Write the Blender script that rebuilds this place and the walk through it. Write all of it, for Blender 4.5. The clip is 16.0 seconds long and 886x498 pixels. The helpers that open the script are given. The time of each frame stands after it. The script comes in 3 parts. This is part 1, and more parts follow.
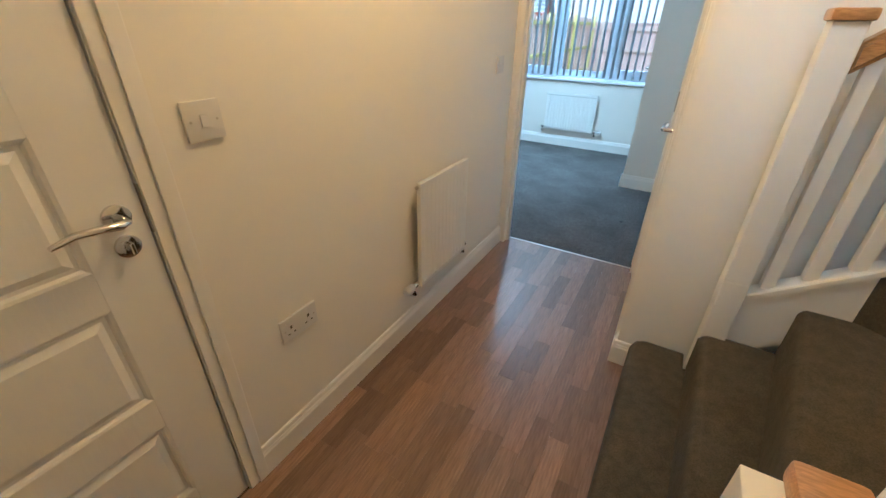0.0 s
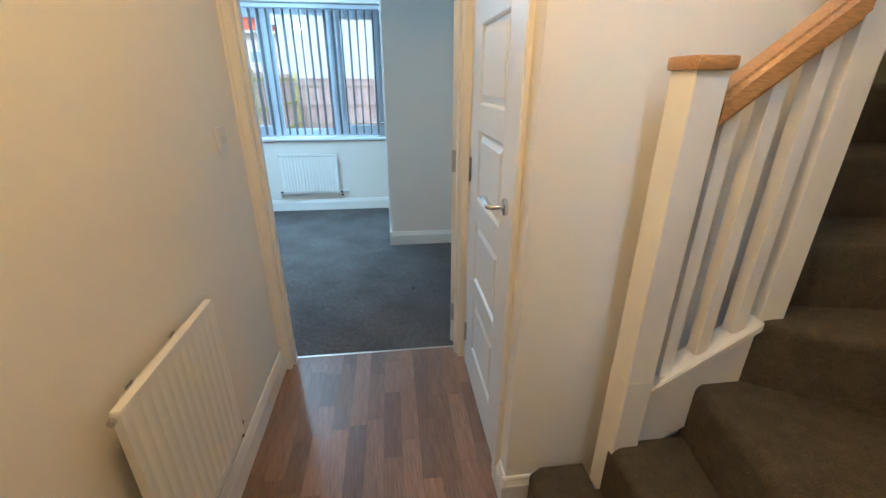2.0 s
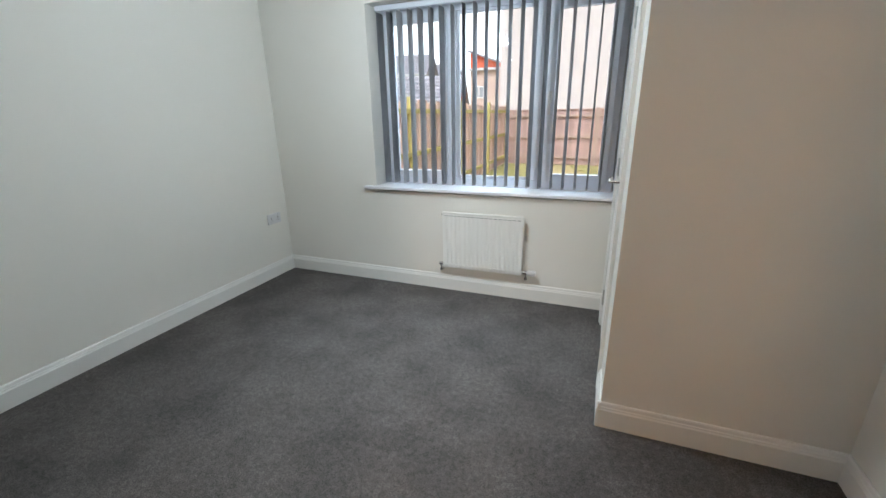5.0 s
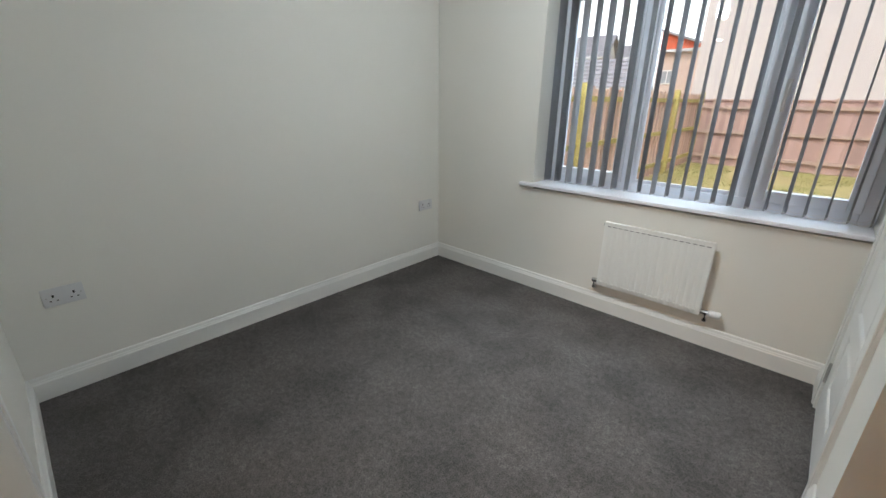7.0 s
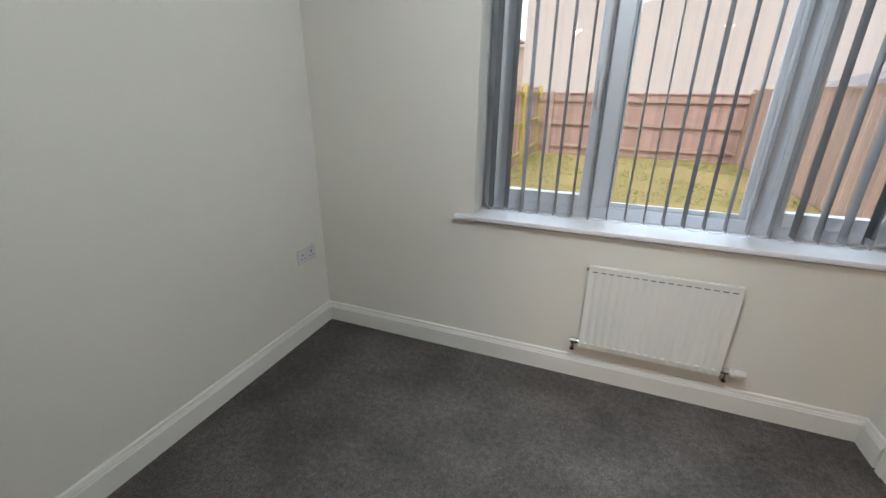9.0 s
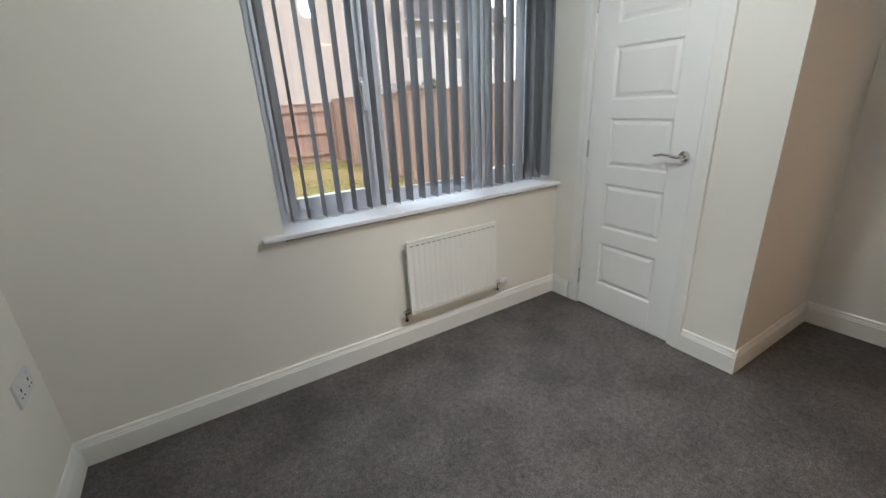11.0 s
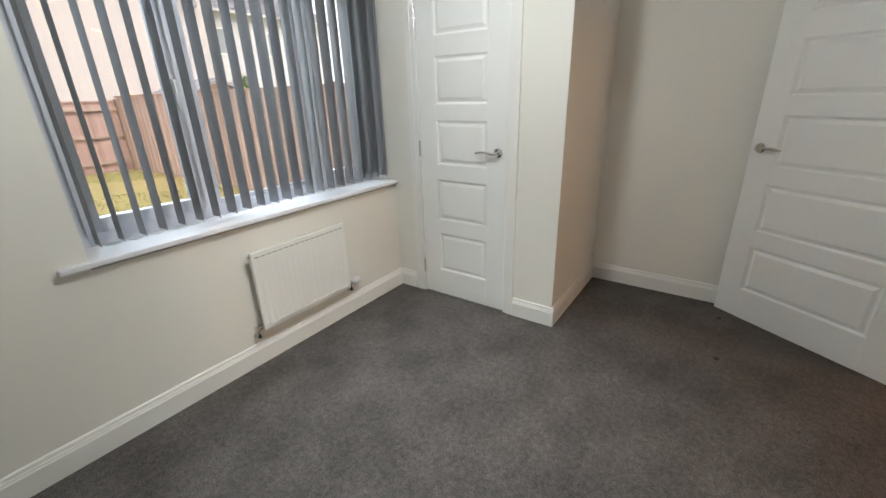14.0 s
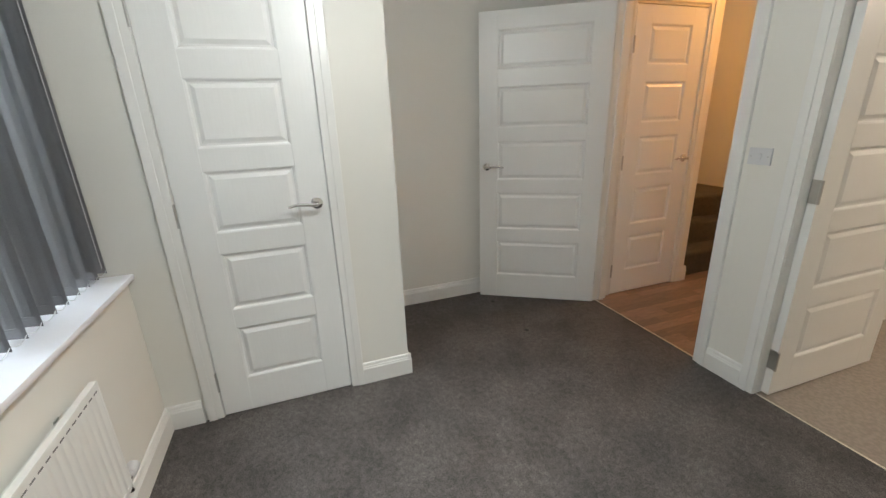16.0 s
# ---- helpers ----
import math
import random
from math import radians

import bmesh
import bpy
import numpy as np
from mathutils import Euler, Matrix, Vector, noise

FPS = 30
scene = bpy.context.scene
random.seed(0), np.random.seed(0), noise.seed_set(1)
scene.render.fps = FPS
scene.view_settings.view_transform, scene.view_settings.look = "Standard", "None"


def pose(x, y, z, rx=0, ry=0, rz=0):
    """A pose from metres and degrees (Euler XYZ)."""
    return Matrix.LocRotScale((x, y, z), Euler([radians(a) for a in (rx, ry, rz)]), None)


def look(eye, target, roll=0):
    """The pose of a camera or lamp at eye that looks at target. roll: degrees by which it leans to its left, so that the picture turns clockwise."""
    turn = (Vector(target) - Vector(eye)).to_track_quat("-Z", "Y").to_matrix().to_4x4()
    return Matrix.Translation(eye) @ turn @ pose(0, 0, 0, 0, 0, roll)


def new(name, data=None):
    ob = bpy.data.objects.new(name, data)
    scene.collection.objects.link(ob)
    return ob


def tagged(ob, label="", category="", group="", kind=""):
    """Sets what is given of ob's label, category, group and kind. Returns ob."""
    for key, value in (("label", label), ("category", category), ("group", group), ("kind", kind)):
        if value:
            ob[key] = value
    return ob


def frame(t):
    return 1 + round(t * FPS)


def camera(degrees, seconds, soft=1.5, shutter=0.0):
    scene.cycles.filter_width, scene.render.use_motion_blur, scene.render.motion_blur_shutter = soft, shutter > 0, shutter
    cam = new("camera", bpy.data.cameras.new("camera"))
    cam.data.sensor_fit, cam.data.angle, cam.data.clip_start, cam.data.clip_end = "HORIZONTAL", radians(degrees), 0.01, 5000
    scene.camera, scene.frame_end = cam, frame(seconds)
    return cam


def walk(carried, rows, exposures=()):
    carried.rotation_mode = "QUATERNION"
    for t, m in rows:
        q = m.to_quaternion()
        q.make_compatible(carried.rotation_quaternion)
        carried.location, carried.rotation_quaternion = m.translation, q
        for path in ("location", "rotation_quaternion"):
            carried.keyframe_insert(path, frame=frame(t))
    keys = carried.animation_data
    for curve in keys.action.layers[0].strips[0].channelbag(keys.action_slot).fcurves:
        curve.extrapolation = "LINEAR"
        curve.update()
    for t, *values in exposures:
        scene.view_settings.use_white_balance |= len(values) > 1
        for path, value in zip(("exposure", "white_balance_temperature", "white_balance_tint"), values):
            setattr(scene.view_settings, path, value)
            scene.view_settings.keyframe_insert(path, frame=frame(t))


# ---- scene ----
cam = camera(95.0, 16.0)
PATH = [
    (0, (0.935, -2.527, 1.357), (0.067, -1.013, 0.379), 0.9),
    (0.5, (0.916, -2.452, 1.343), (0.35, -0.745, 0.466), 1.3),
    (1, (0.891, -2.277, 1.343), (0.659, -0.462, 0.534), 1.0),
    (1.5, (0.779, -2.085, 1.351), (0.842, -0.241, 0.58), 0.7),
    (2, (0.593, -1.857, 1.352), (0.822, -0.024, 0.586), 0.2),
    (2.5, (0.57, -1.551, 1.341), (0.769, 0.299, 0.608), -0.5),
    (3, (0.54, -1.205, 1.324), (0.695, 0.668, 0.639), -0.9),
    (5.5, (0.413, 0.057, 1.303), (-0.499, 1.72, 0.671), -0.9),
    (6, (0.344, 0.088, 1.366), (-0.737, 1.625, 0.68), -1.1),
    (6.5, (0.328, 0.105, 1.314), (-0.88, 1.551, 0.642), -0.1),
    (7, (0.322, 0.175, 1.329), (-0.956, 1.551, 0.641), 0.5),
    (7.5, (0.23, 0.368, 1.313), (-1.08, 1.715, 0.627), 0.3),
    (8, (-0.016, 0.548, 1.358), (-1.256, 1.948, 0.648), 0.4),
    (10.5, (-1.32, 1.038, 1.317), (-0.653, 2.801, 0.647), -1.8),
    (11, (-1.457, 0.843, 1.315), (-0.487, 2.451, 0.627), -3.0),
    (11.5, (-1.556, 0.644, 1.281), (-0.344, 2.063, 0.56), -3.1),
    (12, (-1.605, 0.487, 1.299), (-0.293, 1.802, 0.558), -3.6),
    (12.5, (-1.626, 0.437, 1.297), (-0.283, 1.704, 0.526), -3.6),
    (13, (-1.63, 0.443, 1.301), (-0.266, 1.694, 0.543), -3.2),
    (13.5, (-1.614, 0.534, 1.306), (-0.204, 1.747, 0.572), -2.5),
    (14, (-1.546, 0.819, 1.327), (-0.022, 1.901, 0.615), -1.7),
    (14.5, (-1.466, 1.164, 1.327), (0.263, 1.912, 0.656), -1.1),
    (15, (-1.319, 1.479, 1.335), (0.553, 1.784, 0.699), -1.2),
    (15.5, (-1.262, 1.776, 1.365), (0.622, 1.569, 0.726), -1.4),
    (16, (-1.363, 1.977, 1.364), (0.431, 1.349, 0.74), -2.1),
]
walk(cam, [(t, look(eye, target, roll)) for t, eye, target, roll in PATH],
     [(0.0, 1.38, 3850, -14), (1.5, 1.30, 3900, -14), (3.0, 1.04, 4150, -12), (3.4, 1.02, 4200, -11), (5.2, 0.87, 5500, 1), (7.5, 0.60, 5700, 2),
      (10.5, 0.49, 5850, 3), (13.5, 0.80, 5950, 3), (16.0, 0.80, 6050, 3)])

# ---- world and light ----
world = bpy.data.worlds.new("overcast")
scene.world = world
world.use_nodes = True
sky = world.node_tree.nodes.new("ShaderNodeTexSky")
sky.sky_type = "NISHITA"
sky.sun_disc = False
sky.sun_elevation, sky.sun_rotation = radians(55), radians(180)
sky.dust_density, sky.air_density, sky.ozone_density = 8.0, 0.4, 0.0
world.node_tree.links.new(sky.outputs[0], world.node_tree.nodes["Background"].inputs[0])
world.node_tree.nodes["Background"].inputs[1].default_value = 0.15


def lamp(name, kind, m, energy, colour, size=0.1):
    data = bpy.data.lights.new(name, kind)
    data.energy, data.color = energy, colour
    if kind == "SUN":
        data.angle = radians(size)
    elif kind == "AREA":
        data.shape, data.size = "DISK", size
    else:
        data.shadow_soft_size = size
    ob = new(name, data)
    ob.matrix_world = m
    return ob


lamp("sun", "SUN", look((0, -5.5, 8), (0, 0, 0)), 1.4, (1.0, 0.95, 0.9), 40)
# Area lamp added outside, above the opening, standing in for more skylight.
sky_fill = lamp("window_sky_fill", "AREA", look((-0.3, 3.45, 2.75), (-0.4, 1.0, 0.0)), 42, (0.86, 0.94, 1.0), 1.0)
sky_fill.data.shape, sky_fill.data.size, sky_fill.data.size_y = "RECTANGLE", 1.8, 0.9
WARM, SOFT = (1.0, 0.42, 0.105), (1.0, 0.76, 0.58)
lamp("hall_bulb", "POINT", pose(0.60, -1.42, 2.25), 17.0, WARM, 0.12)
lamp("room_bulb", "POINT", pose(-0.5, 1.72, 1.97), 22, (1.0, 0.96, 0.92), 0.06)
# Spot added below the bulb to brighten mid-floor; the pendant has no such beam.
room_fill = lamp("room_floor_fill", "SPOT", pose(-0.5, 1.72, 1.92), 34, (1.0, 0.96, 0.92), 0.06)
room_fill.data.spot_size, room_fill.data.spot_blend = radians(92), 1.0
lamp("kitchen_bulb", "POINT", pose(-1.2, -1.7, 2.2), 40, SOFT, 0.06)
# Unseen warm lamp with no fitting, added to light the stairwell.
lamp("stairwell_fill", "POINT", pose(2.0, 0.4, 4.2), 10, WARM, 0.05)


# ---- materials ----
def material(name, base, rough=0.6, metal=0.0, second=None, scale=6.0, fine=0.0, fine_scale=300.0, bump=0.0, bump_scale=200.0,
             per_object=0.0, stretch=(1, 1, 1), coat=0.0, speck=0.0, speck_scale=400.0, patchy=False):
    """A surface with broad variation towards second, fine grain, relief and a shift of value from piece to piece."""
    mat = bpy.data.materials.new(name)
    mat.use_nodes = True
    nt = mat.node_tree
    n, l = nt.nodes, nt.links
    bsdf = n["Principled BSDF"]
    bsdf.inputs["Roughness"].default_value, bsdf.inputs["Metallic"].default_value = rough, metal
    bsdf.inputs["Coat Weight"].default_value = coat
    tc = n.new("ShaderNodeTexCoord")
    mp = n.new("ShaderNodeMapping")
    mp.inputs["Scale"].default_value = stretch
    l.new(tc.outputs["Object"], mp.inputs[0])
    wide = n.new("ShaderNodeTexNoise")
    wide.inputs["Scale"].default_value, wide.inputs["Detail"].default_value = scale, 5
    l.new(mp.outputs[0], wide.inputs["Vector"])
    mix = n.new("ShaderNodeMix")
    mix.data_type = "RGBA"
    mix.inputs[6].default_value = (*base, 1)
    mix.inputs[7].default_value = (*(second or [c * 0.93 for c in base]), 1)
    if patchy:
        spread = n.new("ShaderNodeMapRange")
        spread.inputs[1].default_value, spread.inputs[2].default_value = 0.34, 0.66
        l.new(wide.outputs[0], spread.inputs[0])
        l.new(spread.outputs[0], mix.inputs[0])
    else:
        l.new(wide.outputs[0], mix.inputs[0])
    out = mix.outputs[2]
    if fine:
        grain = n.new("ShaderNodeTexNoise")
        grain.inputs["Scale"].default_value, grain.inputs["Detail"].default_value = fine_scale, 3
        l.new(mp.outputs[0], grain.inputs["Vector"])
        ramp = n.new("ShaderNodeMapRange")
        ramp.inputs[1].default_value, ramp.inputs[2].default_value = 0.36, 0.64
        ramp.inputs[3].default_value, ramp.inputs[4].default_value = 1 - fine, 1 + fine
        l.new(grain.outputs[0], ramp.inputs[0])
        hsv = n.new("ShaderNodeHueSaturation")
        l.new(out, hsv.inputs["Color"])
        l.new(ramp.outputs[0], hsv.inputs["Value"])
        out = hsv.outputs[0]
    if speck:
        cells = n.new("ShaderNodeTexVoronoi")
        cells.inputs["Scale"].default_value = speck_scale
        l.new(mp.outputs[0], cells.inputs["Vector"])
        parts = n.new("ShaderNodeSeparateColor")
        l.new(cells.outputs["Color"], parts.inputs[0])
        ramp = n.new("ShaderNodeMapRange")
        ramp.inputs[3].default_value, ramp.inputs[4].default_value = 1 - speck, 1 + speck
        l.new(parts.outputs[0], ramp.inputs[0])
        hsv = n.new("ShaderNodeHueSaturation")
        l.new(out, hsv.inputs["Color"])
        l.new(ramp.outputs[0], hsv.inputs["Value"])
        out = hsv.outputs[0]
    if per_object:
        info = n.new("ShaderNodeObjectInfo")
        ramp = n.new("ShaderNodeMapRange")
        ramp.inputs[3].default_value, ramp.inputs[4].default_value = 1 - per_object, 1 + per_object
        l.new(info.outputs["Random"], ramp.inputs[0])
        hsv = n.new("ShaderNodeHueSaturation")
        l.new(out, hsv.inputs["Color"])
        l.new(ramp.outputs[0], hsv.inputs["Value"])
        out = hsv.outputs[0]
    l.new(out, bsdf.inputs["Base Color"])
    if bump:
        tex = n.new("ShaderNodeTexNoise")
        tex.inputs["Scale"].default_value, tex.inputs["Detail"].default_value = bump_scale, 4
        l.new(mp.outputs[0], tex.inputs["Vector"])
        b = n.new("ShaderNodeBump")
        b.inputs["Strength"].default_value, b.inputs["Distance"].default_value = bump, 0.004
        l.new(tex.outputs[0], b.inputs["Height"])
        l.new(b.outputs[0], bsdf.inputs["Normal"])
    return mat


def glass_material():
    mat = bpy.data.materials.new("window_glass")
    mat.use_nodes = True
    b = mat.node_tree.nodes["Principled BSDF"]
    b.inputs["Roughness"].default_value = 0.0
    b.inputs["Transmission Weight"].default_value = 1.0
    b.inputs["IOR"].default_value = 1.45
    return mat


def glow_material(name, colour, strength):
    mat = bpy.data.materials.new(name)
    mat.use_nodes = True
    b = mat.node_tree.nodes["Principled BSDF"]
    b.inputs["Base Color"].default_value = (*colour, 1)
    b.inputs["Emission Color"].default_value = (*colour, 1)
    b.inputs["Emission Strength"].default_value = strength
    return mat


PAINT = material("wall_paint", (0.80, 0.785, 0.735), 0.85, second=(0.775, 0.757, 0.705), scale=1.6, bump=0.10, bump_scale=260)
CEILING = material("ceiling_paint", (0.82, 0.81, 0.79), 0.9, bump=0.1, bump_scale=180)
GLOSS = material("white_woodwork_paint", (0.82, 0.815, 0.79), 0.32, second=(0.79, 0.785, 0.76), scale=3, bump=0.04, bump_scale=90)
DOOR = material("white_door_paint", (0.83, 0.835, 0.82), 0.33, second=(0.81, 0.81, 0.80), scale=4, bump=0.10, bump_scale=90, stretch=(1, 1, 0.12))
RAD = material("radiator_enamel", (0.84, 0.84, 0.81), 0.28, second=(0.82, 0.82, 0.79), scale=5)
PLASTIC = material("white_plastic", (0.68, 0.68, 0.69), 0.35, second=(0.65, 0.65, 0.66))
PVC = material("window_frame_plastic", (0.70, 0.73, 0.80), 0.35, second=(0.66, 0.69, 0.76))
SILL = material("sill_board", (0.84, 0.84, 0.88), 0.35, second=(0.81, 0.81, 0.86))
CHROME = material("polished_chrome", (0.72, 0.71, 0.70), 0.12, 1.0, second=(0.66, 0.65, 0.64))
STEEL = material("brushed_steel", (0.55, 0.54, 0.52), 0.35, 1.0, second=(0.48, 0.47, 0.46), scale=40)
BRASS = material("threshold_strip", (0.75, 0.72, 0.66), 0.3, 1.0, second=(0.65, 0.6, 0.52))
SLOT = material("shaded_slot", (0.20, 0.20, 0.20), 0.8)
DARK = material("hole_shade_and_scuff", (0.03, 0.03, 0.03), 0.8)
CARPET = material("grey_carpet", (0.108, 0.097, 0.092), 0.95, second=(0.066, 0.059, 0.056), scale=3.4, fine=0.16, fine_scale=40, bump=0.4, bump_scale=350, speck=0.6, speck_scale=430, patchy=True)
STAIRCARPET = material("stair_carpet", (0.082, 0.068, 0.044), 0.95, second=(0.048, 0.040, 0.026), scale=5, fine=0.14, fine_scale=30, bump=0.3, bump_scale=420, speck=0.28, speck_scale=420)
VINYL = material("kitchen_vinyl", (0.30, 0.255, 0.215), 0.5, second=(0.26, 0.22, 0.185), scale=5, fine=0.12, fine_scale=60)
WALNUT = material("wood_effect_plank", (0.30, 0.200, 0.140), 0.36, second=(0.135, 0.080, 0.052), scale=7, fine=0.16, fine_scale=30,
                  bump=0.03, bump_scale=60, per_object=0.32, stretch=(5, 0.45, 1))
PLANKBED = material("plank_joint", (0.10, 0.05, 0.03), 0.5)
OAK = material("varnished_oak", (0.46, 0.26, 0.085), 0.3, second=(0.38, 0.20, 0.06), scale=8, fine=0.2, fine_scale=50, stretch=(1, 6, 6), coat=0.3)
VANE = material("blind_fabric", (0.37, 0.37, 0.38), 0.9, second=(0.33, 0.33, 0.34), scale=12, fine=0.1, fine_scale=500, bump=0.2, bump_scale=500)
GLASS = glass_material()


def let_light_through(mat, share):
    """Mixes a translucent lobe into a thin fabric."""
    nt = mat.node_tree
    bsdf, out = nt.nodes["Principled BSDF"], nt.nodes["Material Output"]
    thin, mix = nt.nodes.new("ShaderNodeBsdfTranslucent"), nt.nodes.new("ShaderNodeMixShader")
    source = bsdf.inputs["Base Color"].links[0].from_socket
    nt.links.new(source, thin.inputs["Color"])
    mix.inputs[0].default_value = share
    nt.links.new(bsdf.outputs[0], mix.inputs[1])
    nt.links.new(thin.outputs[0], mix.inputs[2])
    nt.links.new(mix.outputs[0], out.inputs[0])


let_light_through(VANE, 0.22)
LAMPGLASS = glow_material("lamp_glass", (1.0, 0.85, 0.65), 6.0)
SHADE = material("lamp_shade", (0.8, 0.78, 0.72), 0.8)
GRASS = material("grass_blades", (0.29, 0.31, 0.09), 0.9, second=(0.25, 0.26, 0.08), scale=1.2, fine=0.3, fine_scale=40)
EARTH = material("lawn_soil", (0.38, 0.28, 0.14), 0.95, second=(0.30, 0.28, 0.10), scale=0.7, fine=0.35, fine_scale=30, bump=0.6, bump_scale=30)
FENCE = material("fence_board", (0.74, 0.55, 0.47), 0.85, second=(0.60, 0.42, 0.35), scale=2.5, fine=0.2, fine_scale=25, per_object=0.22, stretch=(4, 4, 0.5))
FENCEPALE = material("pale_fence_board", (0.74, 0.58, 0.53), 0.85, second=(0.64, 0.49, 0.44), scale=2.5, fine=0.12, fine_scale=25, per_object=0.12, stretch=(4, 4, 0.5))
FENCEBACK = material("weathered_fence_board", (0.43, 0.295, 0.26), 0.85, second=(0.33, 0.22, 0.195), scale=2.5, fine=0.2, fine_scale=25, per_object=0.2, stretch=(4, 4, 0.5))
FENCERAIL = material("grey_fence_rail", (0.42, 0.32, 0.26), 0.9, second=(0.34, 0.25, 0.21), scale=3)
FENCEPOST = material("mossy_post", (0.55, 0.49, 0.15), 0.9, second=(0.44, 0.37, 0.15), scale=3, fine=0.2, fine_scale=30)
RENDERWALL = material("cream_render", (0.56, 0.51, 0.50), 0.9, second=(0.53, 0.48, 0.47), scale=0.6, fine=0.05, fine_scale=20)
REDBRICK = material("orange_cladding", (0.60, 0.13, 0.06), 0.8, second=(0.52, 0.11, 0.05), scale=2, fine=0.15, fine_scale=12)
ROOFTILE = material("grey_roof_tile", (0.34, 0.33, 0.36), 0.8, second=(0.27, 0.26, 0.29), scale=2, fine=0.2, fine_scale=9)
GREYWALL = material("pale_grey_render", (0.62, 0.62, 0.63), 0.9, second=(0.56, 0.56, 0.57), scale=0.7)
DARKGLASS = material("far_window_glass", (0.30, 0.32, 0.35), 0.15, second=(0.34, 0.36, 0.39))
LEAF = material("tree_leaf", (0.07, 0.11, 0.03), 0.8, second=(0.05, 0.07, 0.02), per_object=0.3)
BARK = material("tree_bark", (0.12, 0.09, 0.07), 0.9)


# ---- mesh helpers ----
def box(bm, x0, x1, y0, y1, z0, z1, bevel=0.0):
    vs = [bm.verts.new(p) for p in ((x0, y0, z0), (x1, y0, z0), (x1, y1, z0), (x0, y1, z0), (x0, y0, z1), (x1, y0, z1), (x1, y1, z1), (x0, y1, z1))]
    fs = [bm.faces.new([vs[i] for i in q]) for q in ((0, 3, 2, 1), (4, 5, 6, 7), (0, 1, 5, 4), (1, 2, 6, 5), (2, 3, 7, 6), (3, 0, 4, 7))]
    if bevel:
        edges = list({e for f in fs for e in f.edges})
        bmesh.ops.bevel(bm, geom=edges, offset=bevel, segments=2, affect="EDGES", profile=0.6)
    return bm


def boxes(*rows, bevel=0.0):
    bm = bmesh.new()
    for r in rows:
        box(bm, *r, bevel=bevel)
    return bm


def prism(points, z0, z1, bevel=0.0):
    """An upright solid over a plan outline."""
    bm = bmesh.new()
    low = [bm.verts.new((x, y, z0)) for x, y in points]
    top = [bm.verts.new((x, y, z1)) for x, y in points]
    bm.faces.new(low[::-1])
    cap = bm.faces.new(top)
    n = len(points)
    for i in range(n):
        bm.faces.new((low[i], low[(i + 1) % n], top[(i + 1) % n], top[i]))
    bmesh.ops.recalc_face_normals(bm, faces=bm.faces)
    if bevel:
        bmesh.ops.bevel(bm, geom=list(cap.edges), offset=bevel, segments=4, affect="EDGES", profile=0.5)
    return bm


def sweep(profile, p0, p1, out):
    """A profile of (distance out, height) drawn along the floor from p0 to p1; out is the plan normal."""
    bm = bmesh.new()
    ends = []
    for p in (p0, p1):
        ends.append([bm.verts.new((p[0] + out[0] * a, p[1] + out[1] * a, b)) for a, b in profile])
    n = len(profile)
    for i in range(n):
        bm.faces.new((ends[0][i], ends[0][(i + 1) % n], ends[1][(i + 1) % n], ends[1][i]))
    bm.faces.new(ends[0][::-1])
    bm.faces.new(ends[1])
    bmesh.ops.recalc_face_normals(bm, faces=bm.faces)
    return bm


def tube(path, radii, sides=12, flat=1.0, bm=None):
    """A round bar through the points of path; flat squeezes it along z."""
    bm = bm or bmesh.new()
    pts = [Vector(p) for p in path]
    rings = []
    for i, p in enumerate(pts):
        d = (pts[min(i + 1, len(pts) - 1)] - pts[max(i - 1, 0)]).normalized()
        side = d.cross(Vector((0, 0, 1)))
        side = side.normalized() if side.length > 0.01 else Vector((1, 0, 0))
        up = side.cross(d).normalized()
        r = radii[i] if isinstance(radii, (list, tuple)) else radii
        rings.append([bm.verts.new(p + side * math.cos(a) * r + up * math.sin(a) * r * flat) for a in (2 * math.pi * k / sides for k in range(sides))])
    for a, b in zip(rings, rings[1:]):
        for k in range(sides):
            bm.faces.new((a[k], a[(k + 1) % sides], b[(k + 1) % sides], b[k]))
    bm.faces.new(rings[0][::-1])
    bm.faces.new(rings[-1])
    bmesh.ops.recalc_face_normals(bm, faces=bm.faces)
    return bm


def mesh_object(name, bm, mat, smooth=False):
    me = bpy.data.meshes.new(name)
    bm.to_mesh(me)
    bm.free()
    me.materials.append(mat)
    if smooth:
        for p in me.polygons:
            p.use_smooth = True
        me.set_sharp_from_angle(angle=radians(40))
    return new(name, me)


def part(name, bm, mat, parent, label="", smooth=False):
    ob = mesh_object(name, bm, mat, smooth)
    ob.parent = parent
    if label:
        ob["label"] = label
    return ob


def thing(name, m, label, category, group="", kind=""):
    ob = new(name)
    ob.matrix_world = m
    return tagged(ob, label, category, group, kind)


def structure(name, bm, mat, label, category, smooth=False):
    return tagged(mesh_object(name, bm, mat, smooth), label, category, kind="structure")


# ---- walls, floors, ceilings ----
H = 2.4
DOORTOP = 2.005
WALL = "smooth cream painted plaster wall"
structure("wall_hall_left", boxes((-0.1, 0, -3.5, -2.948, 0, H), (-0.1, 0, -2.948, -2.139, DOORTOP, H), (-0.1, 0, -2.139, -0.1, 0, H)), PAINT, "cream painted hall wall with a closed white door", "wall")
structure("wall_dividing", boxes((-2.6, -1.107, -0.1, 0, 0, H), (-1.107, -0.263, -0.1, 0, DOORTOP, H), (-0.263, 0.023, -0.1, 0, 0, H),
                                 (0.023, 0.912, -0.1, 0, DOORTOP, H), (0.912, 1.5, -0.1, 0, 0, H)), PAINT, "pale painted wall with two open doorways", "wall")
structure("wall_room_left", boxes((-2.185, -2.085, 0, 2.7, 0, H)), PAINT, WALL, "wall")
